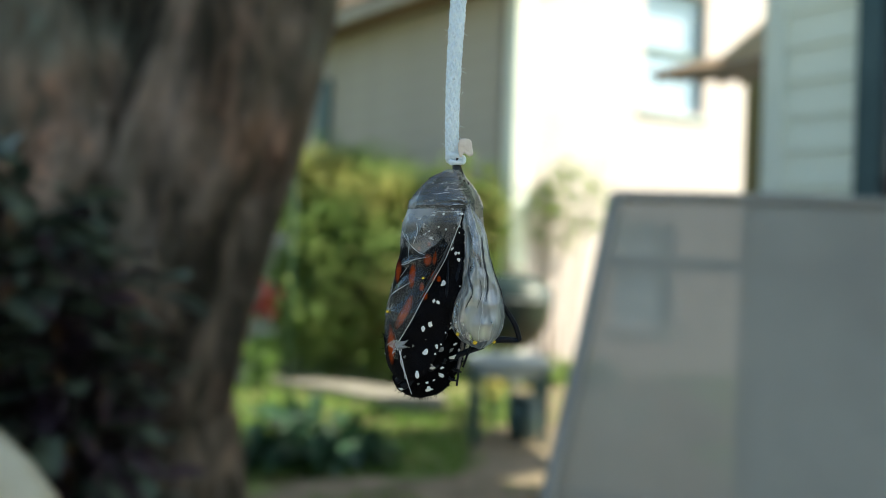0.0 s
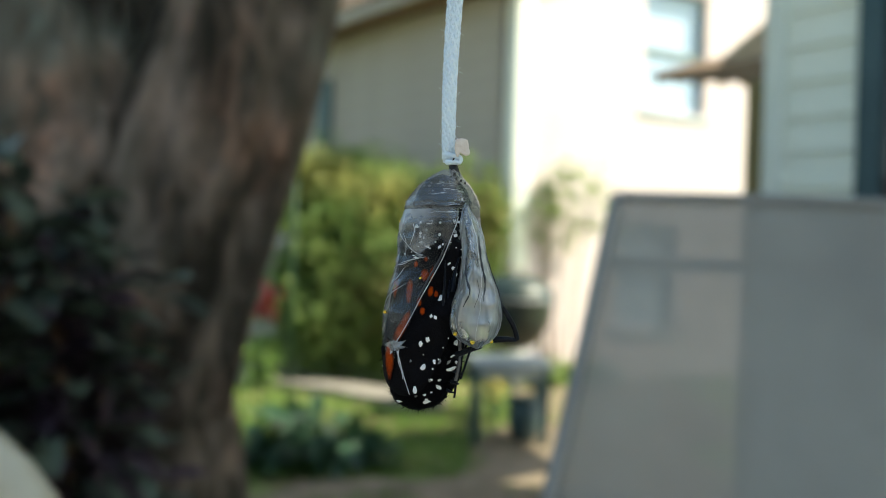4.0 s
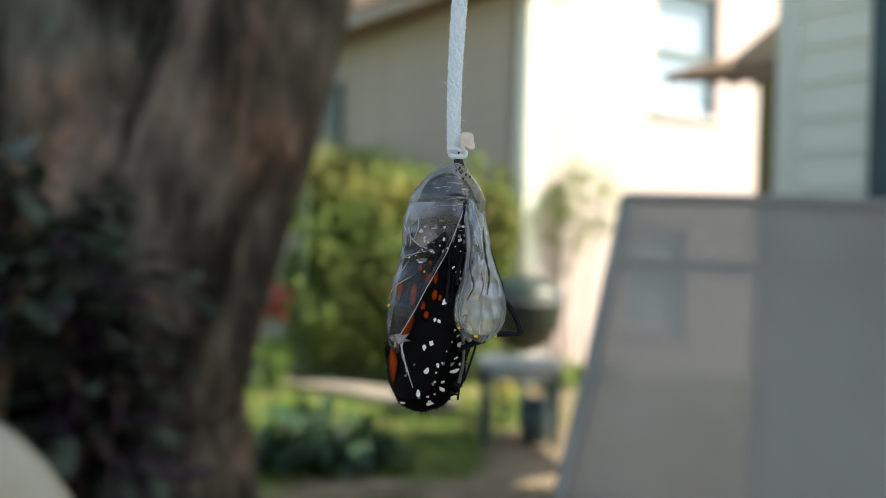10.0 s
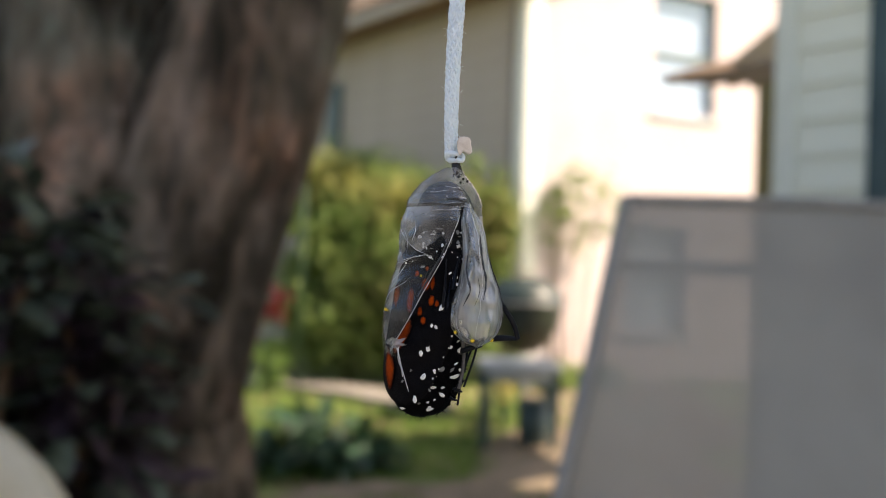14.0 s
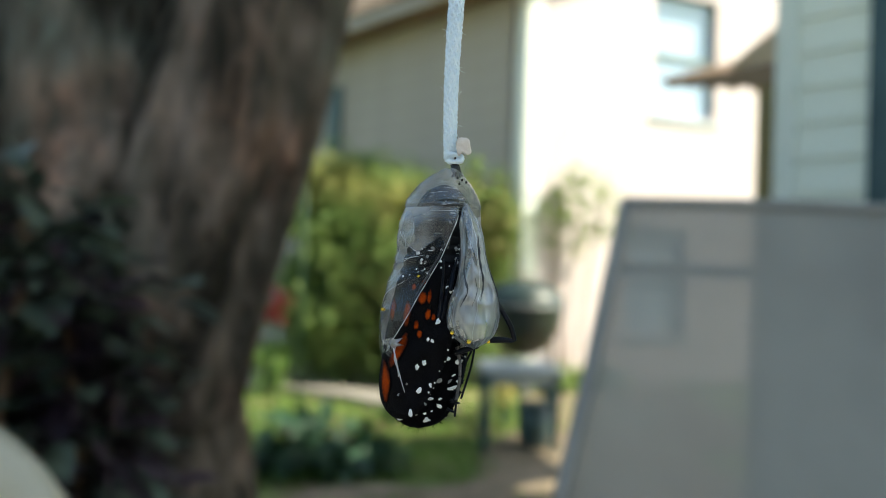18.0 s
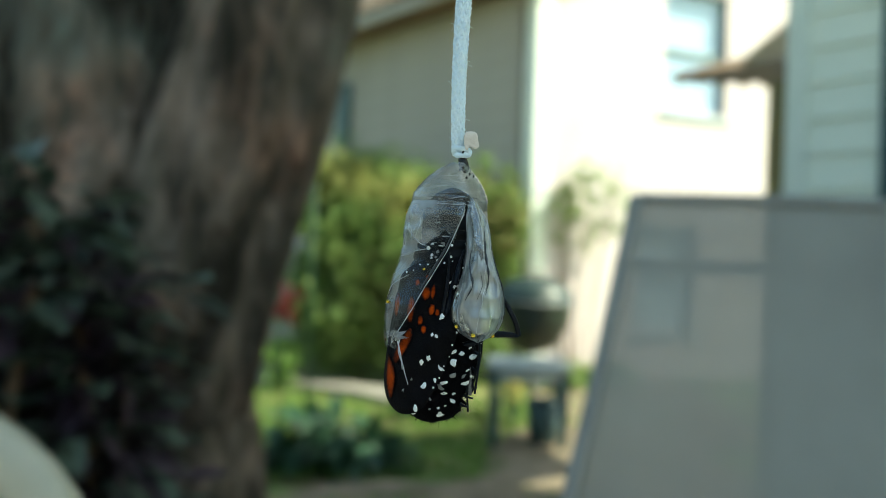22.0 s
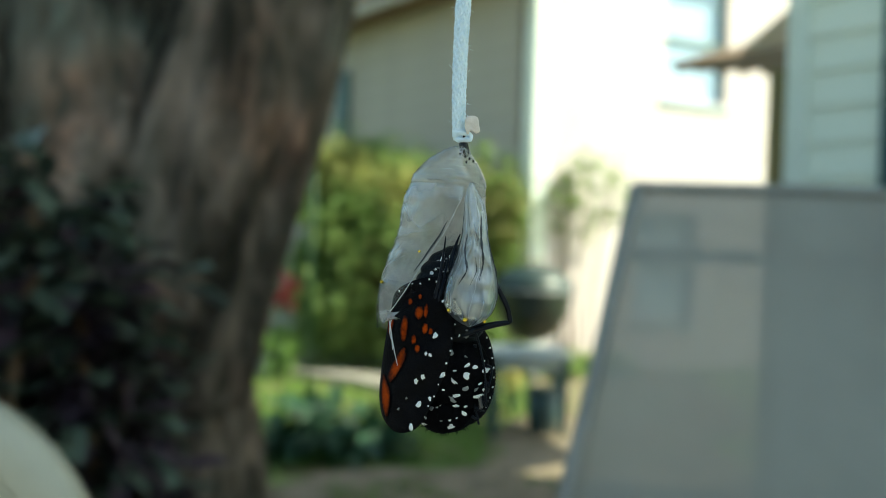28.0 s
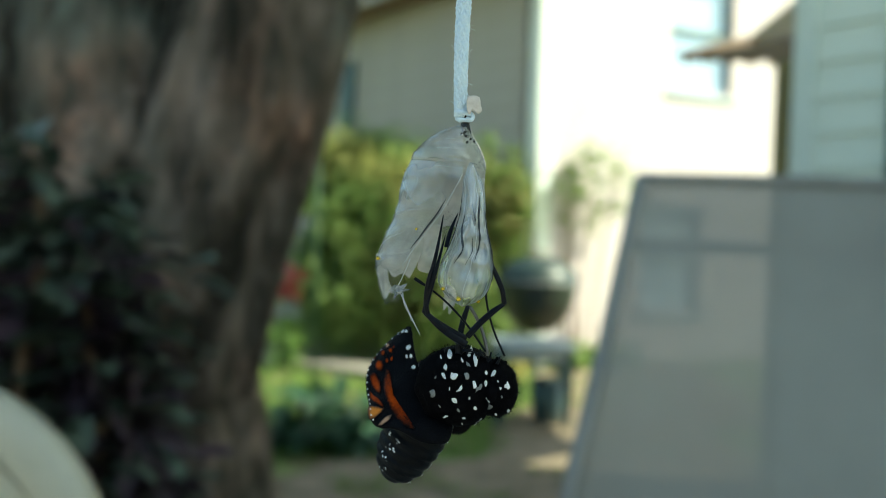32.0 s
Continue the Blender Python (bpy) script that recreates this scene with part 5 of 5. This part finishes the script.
    # left wing: soft crumpled sheet, origin at its hinge
    def wing_depth(x, v):
        return -34 - 26 * math.cos((x + 75) / 62) + 0.10 * (v + 75) + 3 * math.sin(v * 0.06 + x * 0.05)
    def drawn(x, v):
        """The sheet is longer towards its tip than it looks when it is folded back."""
        a = max(0.0, -(0.33 * x + 0.94 * v)) * 0.35
        return x - 0.33 * a, v - 0.94 * a
    edge = [(-53, -149), (-75, -143), (-109, -121), (-132, -99), (-141, -73), (-138, -44), (-127, -18), (-118, 7), (-101, 16), (-66, 22), (-24, 38), (16, 34), (24, 0), (14, -33), (-20, -62), (-42, -99)]
    wing = part("left_wing", sheet([drawn(*p) for p in ring_points(edge, 4)], wing_depth, 5.0, 8), M_WINGB, r, "small crumpled black and orange wing")

    def mark(name, outline, material, lift=2.4, label=""):
        if name == "orange_patch":
            outline = [(-141 + (x + 141) * 0.78, v) for x, v in outline]
        outline = [drawn(*p) for p in outline]
        return patch_part(name, sheet(outline, lambda a, b: wing_depth(a, b) - lift, 1.0, 5), 5, material, wing, label)
    orange = [
        [(-87, -73), (-80, -75), (-74, -66), (-61, -33), (-39, -4), (-4, 18), (-24, 17), (-53, 0), (-77, -26), (-90, -55)],
        [(-129, -70), (-116, -72), (-99, -55), (-94, -35), (-112, -44), (-126, -58)],
        [(-129, -46), (-116, -37), (-90, -22), (-81, -11), (-109, -22), (-126, -34)],
    ]
    for o in orange:
        mark("orange_patch", ring_points(o, 3), M_ORANGE)
    mark("orange_patch", ring_points([(-123, -16), (-87, -11), (-81, -9), (-105, 4), (-118, 4)], 3), M_AMBER)
    mark("orange_patch", ring_points([(-94, 13), (-78, 2), (-61, -2), (-66, 6), (-84, 14)], 3), M_PINK)
    for i, (x, v, a, b) in enumerate(((-105, -83, 12, 9), (-98, -105, 8, 5), (-76, -106, 5.5, 4.5), (-68, -111, 3, 3), (-84, -89, 4.5, 4), (-72, -92, 3.4, 4), (-121, -100, 3, 3), (-87, -117, 6, 5))):
        mark("orange_patch", blot(x, v, a, b, 0.4, i, 0.12), M_ORANGE if i < 7 else M_PINK)
    for i, (x, v, a, b) in enumerate(((-55, -111, 5.5, 3), (-58, -97, 2.4, 3), (-50, -98, 2.8, 3), (-43, -78, 3.6, 4), (-68, -140, 4, 2), (-61, -139, 3, 3))):
        mark("white_spot", blot(x, v, a, b, -0.5, i + 30, 0.2), M_WHITE)
    loop = ring_points(edge, 8)
    for i in range(6, 60, 3):
        x, v = loop[i]
        k = 0.955
        x, v = -66 + (x + 66) * k, -66 + (v + 66) * k
        mark("white_spot", blot(x, v, 1.5, 1.3, 0, i, 0.2, 7), M_WHITE)

    # forewing packed inside the left wing case
    def packed(x, v):
        l, r = lerp_rows(HULL, min(v, 320))
        c, w = (l + r) / 2, (r - l) / 2
        a = -0.70 * w * math.sqrt(max(0.03, 1 - ((x - c) / (w * 0.98)) ** 2))
        b = -(58 * math.sqrt(max(0.0, 1 - ((x + 45) / 78) ** 2)) + 6)
        k = max(0.0, min(1.0, (v - 290) / 50))
        return a + (b - a) * k + 2.5 * math.sin(v * 0.07 + x * 0.06)

    def packed_sheet(outline, lift, thick, rings):
        vs, f = sheet(outline, lambda x, v: packed(x, v) - lift, thick, rings)
        return [p - q(0, 350) for p in vs], f
    edge3 = [(-90, 162), (-60, 142), (-20, 134), (12, 142), (20, 172), (12, 230), (-2, 290), (-24, 340), (-52, 388), (-88, 400), (-113, 384), (-122, 350), (-118, 300), (-108, 240), (-99, 195)]
    fore = part("forewing", packed_sheet(ring_points(edge3, 5), 0, 3.0, 12), M_WINGB, r, "folded black forewing with orange streaks")
    for o in ([(-76, 254), (-71, 268), (-83, 294), (-99, 316), (-106, 308), (-94, 280)],
              [(-115, 304), (-106, 314), (-100, 338), (-103, 362), (-109, 378), (-117, 350)]):
        patch_part("orange_patch", packed_sheet(ring_points(o, 4), 2.4, 1.0, 5), 5, M_ORANGE, fore)
    for i, (x, v, a, b) in enumerate(((-48, 195, 7, 9), (-63, 177, 4, 5), (-38, 222, 5, 8), (-29, 227, 3.5, 6), (-58, 241, 4, 8), (-52, 256, 4.5, 6), (-99, 216, 5, 19), (-74, 222, 6, 20), (-36, 192, 3.5, 11), (-46, 168, 3, 4))):
        patch_part("orange_patch", packed_sheet(blot(x, v, a * 1.15, b * 1.2, 0.12, i + 80, 0.12, 12), 2.4, 1.0, 4), 4, M_ORANGE, fore)
    loop = ring_points(edge3, 8)
    for i in list(range(2, 62, 3)):
        x, v = loop[i % len(loop)]
        k = 0.93 if i % 2 else 0.965
        rad = 1.1 + 0.7 * (i * 7 % 5) / 4
        part("white_spot", packed_sheet(blot(-46 + (x + 46) * k, 262 + (v - 262) * k, rad, rad * 1.1, 0, i + 60, 0.25, 7), 2.4, 1.0, 2), M_WHITE, fore)
    for i, (x, v, a) in enumerate(((-7, 176, 2.5), (0, 184, 3), (5, 183, 2), (4, 194, 3.6), (-22, 235, 5), (-37, 263, 3), (-30, 266, 3.2), (-43, 303, 4.2), (-55, 311, 4.6), (-51, 351, 5.6), (-64, 388, 5), (-32, 340, 3.4), (-86, 360, 2.6), (-72, 340, 2.2), (-40, 372, 2.4))):
        part("white_spot", packed_sheet(blot(x, v, a * 0.8, a * 1.15, 0.6 - 0.3 * (i % 4), i + 90, 0.42, 9), 2.4, 1.0, 2), M_GREYSP if i > 11 else M_WHITE, fore)

    # right wing, seen past the body
    edge2 = [(-40, -140), (-15, -150), (32, -128), (58, -80), (69, -30), (60, 22), (28, 50), (-20, 40), (-34, -20), (-40, -80)]
    right = part("right_wing", sheet(ring_points(edge2, 4), lambda x, v: 28 - 30 * math.cos((x - 8) / 50), 5.0, 7), M_WINGB, r, "small crumpled black wing behind the body")
    for i, (x, v) in enumerate(((14, -112), (4, -120))):
        patch_part("orange_patch", sheet(blot(x, v, 5, 9, 0.3, i + 50, 0.15), lambda a, b: 28 - 30 * math.cos((a - 8) / 50) - 1.5, 1.0, 4), 4, M_ORANGE, right)
    loop = ring_points(edge2, 8)
    for i in range(0, 40, 3):
        x, v = loop[i]
        part("white_spot", sheet(blot(8 + (x - 8) * 0.93, -54 + (v + 54) * 0.95, 1.7, 1.5, 0, i, 0.2, 7), lambda a, b: 28 - 30 * math.cos((a - 8) / 50) - 1.5, 1.0, 2), M_WHITE, right)

    # legs that grip the skin: shins stay on the skin, thighs swing at the knee
    def shin(ctrl, w=4.6):
        pts = curve_points([q(*c) for c in ctrl], 5)
        n = len(pts)
        return part("shin", tube_data(pts, [U * w * (0.16 + 0.84 * min(1, i / (n * 0.55))) for i in range(n)], 8), M_LEG, r)
    shin([(-14, 166, -62), (-15, 200, -64), (-18, 245, -60), (-24, 288, -50), (-23, 322, -42), (-18, 340, -38)])
    shin([(-6, 200, -56), (-12, 250, -58), (-20, 303, -48), (-24, 338, -36)])
    shin([(32, 140, -44), (55, 203, -50), (82, 244, -46), (103, 278, -40), (111, 304, -36)])
    shin([(10, 160, -50), (2, 190, -54), (-2, 220, -56)], 4)
    thighs = []
    for name, w in (("thigh", 7.0), ("thigh", 6.0), ("thigh", 5.8), ("thigh", 5.5)):
        thighs.append(part(name, tube_data(curve_points([q(0, 0), q(-2, 26), q(-1, 56), q(3, 86)], 4), [U * w * k for k in (0.6, 0.72, 0.8, 0.9, 0.95, 1, 1, 1, 1, 1, 1, 0.95, 0.9)], 9), M_LEG, r))
    # small forelegs folded against the breast
    for line in (((-30, -58, -20), (-22, -68, -26), (20, -60, -30), (50, -46, -28)), ((-8, -52, -24), (2, -62, -30), (16, -64, -26)), ((22, -52, -26), (30, -60, -30), (42, -56, -26)), ((6, -48, -26), (8, -58, -30), (11, -66, -28)), ((26, -48, -26), (30, -58, -30), (31, -66, -28)), ((44, -44, -26), (48, -52, -28), (50, -60, -26)), ((60, -38, -24), (64, -46, -26), (65, -52, -26))):
        n = 5 * (len(line) - 1) + 1
        part("foreleg", tube_data(curve_points([q(*c) for c in line], 5), [U * (2.6 - 1.2 * k / n) for k in range(n)], 6), M_LEG, thorax)
    return tagged(r, "monarch butterfly crawling out of its pupa skin, wings crumpled", "butterfly"), thorax, abdomen, tail, wing, fore, right, thighs, feelers


cord = build_cord()
chrysalis, case_tip = build_chrysalis()
butterfly, thorax, abdomen, abdomen_tail, left_wing, forewing, right_wing, thighs, feelers = build_butterfly()
build_grass()

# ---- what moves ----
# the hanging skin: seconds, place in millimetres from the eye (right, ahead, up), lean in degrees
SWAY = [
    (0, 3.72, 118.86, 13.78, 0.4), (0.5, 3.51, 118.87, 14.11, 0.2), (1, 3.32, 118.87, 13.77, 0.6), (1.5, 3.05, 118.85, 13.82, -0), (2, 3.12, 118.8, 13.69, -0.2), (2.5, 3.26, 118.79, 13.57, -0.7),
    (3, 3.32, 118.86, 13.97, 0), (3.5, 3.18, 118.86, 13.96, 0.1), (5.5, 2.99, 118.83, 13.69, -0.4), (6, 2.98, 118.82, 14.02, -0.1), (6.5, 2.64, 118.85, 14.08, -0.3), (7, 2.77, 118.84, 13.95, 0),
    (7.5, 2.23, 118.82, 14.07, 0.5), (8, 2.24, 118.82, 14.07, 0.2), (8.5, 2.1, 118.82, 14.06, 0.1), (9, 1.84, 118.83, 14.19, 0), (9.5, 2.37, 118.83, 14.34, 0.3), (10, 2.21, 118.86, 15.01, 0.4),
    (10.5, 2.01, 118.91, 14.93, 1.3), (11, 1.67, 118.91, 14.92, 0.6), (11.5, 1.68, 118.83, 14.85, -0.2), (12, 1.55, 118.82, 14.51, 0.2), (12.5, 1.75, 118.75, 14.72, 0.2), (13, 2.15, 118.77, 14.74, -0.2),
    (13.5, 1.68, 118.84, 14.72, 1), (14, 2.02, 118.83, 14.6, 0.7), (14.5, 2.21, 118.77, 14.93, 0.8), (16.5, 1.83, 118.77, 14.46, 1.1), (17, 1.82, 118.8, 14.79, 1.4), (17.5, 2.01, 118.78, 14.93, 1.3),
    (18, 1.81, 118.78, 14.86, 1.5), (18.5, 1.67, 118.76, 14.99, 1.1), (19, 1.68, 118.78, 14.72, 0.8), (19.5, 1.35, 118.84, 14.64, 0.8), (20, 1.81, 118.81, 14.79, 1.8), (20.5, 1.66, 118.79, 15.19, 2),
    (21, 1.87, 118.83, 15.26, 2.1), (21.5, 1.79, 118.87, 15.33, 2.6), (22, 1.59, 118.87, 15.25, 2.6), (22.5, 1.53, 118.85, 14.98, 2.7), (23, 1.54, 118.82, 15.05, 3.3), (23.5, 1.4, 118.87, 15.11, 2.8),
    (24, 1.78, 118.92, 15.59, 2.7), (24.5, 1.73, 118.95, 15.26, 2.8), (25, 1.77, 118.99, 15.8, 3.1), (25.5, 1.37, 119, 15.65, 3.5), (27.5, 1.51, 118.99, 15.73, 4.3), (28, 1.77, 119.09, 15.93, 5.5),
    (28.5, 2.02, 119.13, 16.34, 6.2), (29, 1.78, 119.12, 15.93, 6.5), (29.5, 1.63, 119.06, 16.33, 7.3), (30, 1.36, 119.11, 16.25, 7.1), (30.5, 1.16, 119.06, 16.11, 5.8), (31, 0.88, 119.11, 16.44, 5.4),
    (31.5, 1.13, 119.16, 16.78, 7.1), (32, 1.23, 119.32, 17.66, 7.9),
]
# how far the body has slid out of the skin, in building units
SLIDE = [
    (0, -4, -24), (0.5, -4, -21), (1, -5, -16), (1.5, -6, -14), (2, -4, -10), (2.5, -3, -7),
    (3, -4, -5), (3.5, -5, -3), (5.5, -3, -4), (6, -4, -2), (6.5, -2, -2), (7, 0, -5),
    (7.5, 2, -2), (8, 0, -1), (8.5, 1, -1), (9, 0, 0), (9.5, -1, 5), (10, -5, 11),
    (10.5, -5, 12), (11, -11, 15), (11.5, -12, 12), (12, -6, 16), (12.5, -2, 17), (13, -3, 15),
    (13.5, 4, 13), (14, 2, 13), (14.5, 2, 13), (16.5, 5, 18), (17, 4, 26), (17.5, 4, 27),
    (18, 5, 31), (18.5, 6, 30), (19, 1, 24), (19.5, 0, 19), (20, 4, 20), (20.5, 8, 25),
    (21, 14, 30), (21.5, 21, 33), (22, 24, 33), (22.5, 25, 33), (23, 26, 33), (23.5, 31, 50),
    (24, 33, 62), (24.5, 41, 63), (25, 45, 66), (25.5, 50, 66), (27.5, 52, 71), (28, 71, 81),
    (28.5, 83, 86), (29, 87, 88), (29.5, 92, 87), (30, 98, 88),
]
LEVEL = aim(0.0, 0.72).to_quaternion().to_matrix().to_4x4() @ pose(0, 0, 0, -90, 0, 0)


def at(x, v, d=0.0, lean=0.0, turn=0.0, nod=0.0):
    """A pose in the hanging thing's space: lean is clockwise as the viewer sees it."""
    return Matrix.Translation(q(x, v, d)) @ pose(0, 0, 0, 0, lean, 0) @ pose(0, 0, 0, nod, 0, turn)


def motions():
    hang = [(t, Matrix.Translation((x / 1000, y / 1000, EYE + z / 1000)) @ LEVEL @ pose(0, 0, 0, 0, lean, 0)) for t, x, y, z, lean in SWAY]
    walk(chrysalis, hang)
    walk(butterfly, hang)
    def tip_fold(lean, turn):
        return at(-116, 262) @ pose(0, 0, 0, 0, lean, turn) @ at(116, -262)
    walk(case_tip, [(0, tip_fold(0, 0)), (30.5, tip_fold(0, 0)), (30.72, tip_fold(-12, 8)), (32, tip_fold(-16, 12))])
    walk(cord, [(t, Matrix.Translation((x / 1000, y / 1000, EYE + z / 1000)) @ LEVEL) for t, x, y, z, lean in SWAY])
    chest = [(t, (-45 + 0.93 * x, 335 + v, 90 - 0.02 * max(0, x))) for t, x, v in SLIDE] \
        + [(30.58, (54, 425, 66)), (30.72, (62, 452, 22)), (30.92, (66, 460, 8)), (31.5, (64, 464, -3)), (32, (60, 458, -8))]
    walk(thorax, [(t, at(x, v, 0, a)) for t, (x, v, a) in chest])
    # roots of the feelers on the head, and their lean: early and late
    for ob, root, early, late in zip(feelers, ((40, -62, -36), (74, -52, -24), (44, -54, -30)), (9, 18, 2), (-52, -22, -28)):
        rows = []
        for t, (x, v, a) in chest:
            k = max(0.0, min(1.0, (90 - a) / 98))
            inward = 26 * max(0.0, min(1.0, (t - 17) / 10)) * (1 - k)
            m = at(x, v, 0, a) @ q(*root)
            rows.append((t, Matrix.Translation(m) @ pose(0, 0, 0, 0, early + (late - early) * k - inward, 0)))
        walk(ob, rows)
    belly = [(t, at(-17 + 0.4 * x, 238 + (1.5 if v > 0 else 0.7) * v, 6, 180)) for t, x, v in SLIDE] \
        + [(30.58, at(14, 372, 16, 178)), (30.72, at(14, 462, 90, 112, 30)), (30.92, at(22, 492, 120, 76, 60)), (31.2, at(26, 506, 110, 56, 90)), (31.5, at(26, 510, 90, 38, 108)), (32, at(22, 506, 60, 24, 112))]
    walk(abdomen, belly)
    # height of the tail's end in the dome while it is drawn out
    drawn_out = [(0, 10), (3, 14), (9, 20), (13, 28), (16.5, 30), (20, 42), (23, 56), (24, 78), (25.5, 112), (27, 160)]
    walk(abdomen_tail, [(t, at(-17 + 0.15 * x, lerp_rows(drawn_out, t)[0] + 110, 4, 180)) for t, x, v in SLIDE if t < 27]
         + [(t, m @ at(4, 60)) for t, m in belly if t > 27])
    fold = Matrix.Rotation(radians(-52), 4, (0.94, 0, 0.33))
    half = Matrix.Rotation(radians(-30), 4, (0.94, 0, 0.33))
    walk(left_wing, [(t, at(6 + 0.2 * x, 376 + 1.2 * v, 34, 32, -30, 6)) for t, x, v in SLIDE]
         + [(30.58, at(20, 486, 16, 24, -22, 4)), (30.72, at(22, 534, 0, 4, 0) @ half), (30.92, at(32, 540, 0, -4, 0) @ fold), (31.5, at(36, 550, 0, -7, 0) @ fold), (32, at(38, 555, 0, -8, 0) @ fold)])
    walk(forewing, [(t, at(0.12 * x + 0.6 * max(0, x - 55), 350 + 1.22 * v, 0, -0.09 * max(0, x))) for t, x, v in SLIDE]
         + [(30.58, at(36, 464, 6, -8)), (30.72, at(0, 514, 50, -8, -10, -46)), (30.92, at(10, 530, 90, -2, -16, -84)), (31.5, at(14, 532, 90, -4, -16, -86)), (32, at(16, 530, 90, -6, -16, -86))])
    walk(right_wing, [(t, at(-41 + 1.03 * x, 310 + 1.8 * v, 36, 4)) for t, x, v in SLIDE]
         + [(30.58, at(66, 480, 34, 0)), (30.72, at(50, 512, 110, -40)), (30.92, at(46, 545, 130, -62)), (31.5, at(44, 552, 130, -68)), (32, at(44, 554, 130, -70))])
    # knees: place, then the thigh's lean at four moments
    knees = (((-18, 340, -38), 60, 0, -50, -58), ((-24, 338, -36), 66, 6, -54, -64), ((111, 304, -36), 88, 68, 50, 42), ((50, 316, -30), 70, 40, 14, 6))
    for thigh, (p, a, b, c, d) in zip(thighs, knees):
        walk(thigh, [(0, at(*p, a)), (24, at(*p, a)), (28.5, at(*p, b)), (30.58, at(*p, c)), (32, at(*p, d))])



motions()
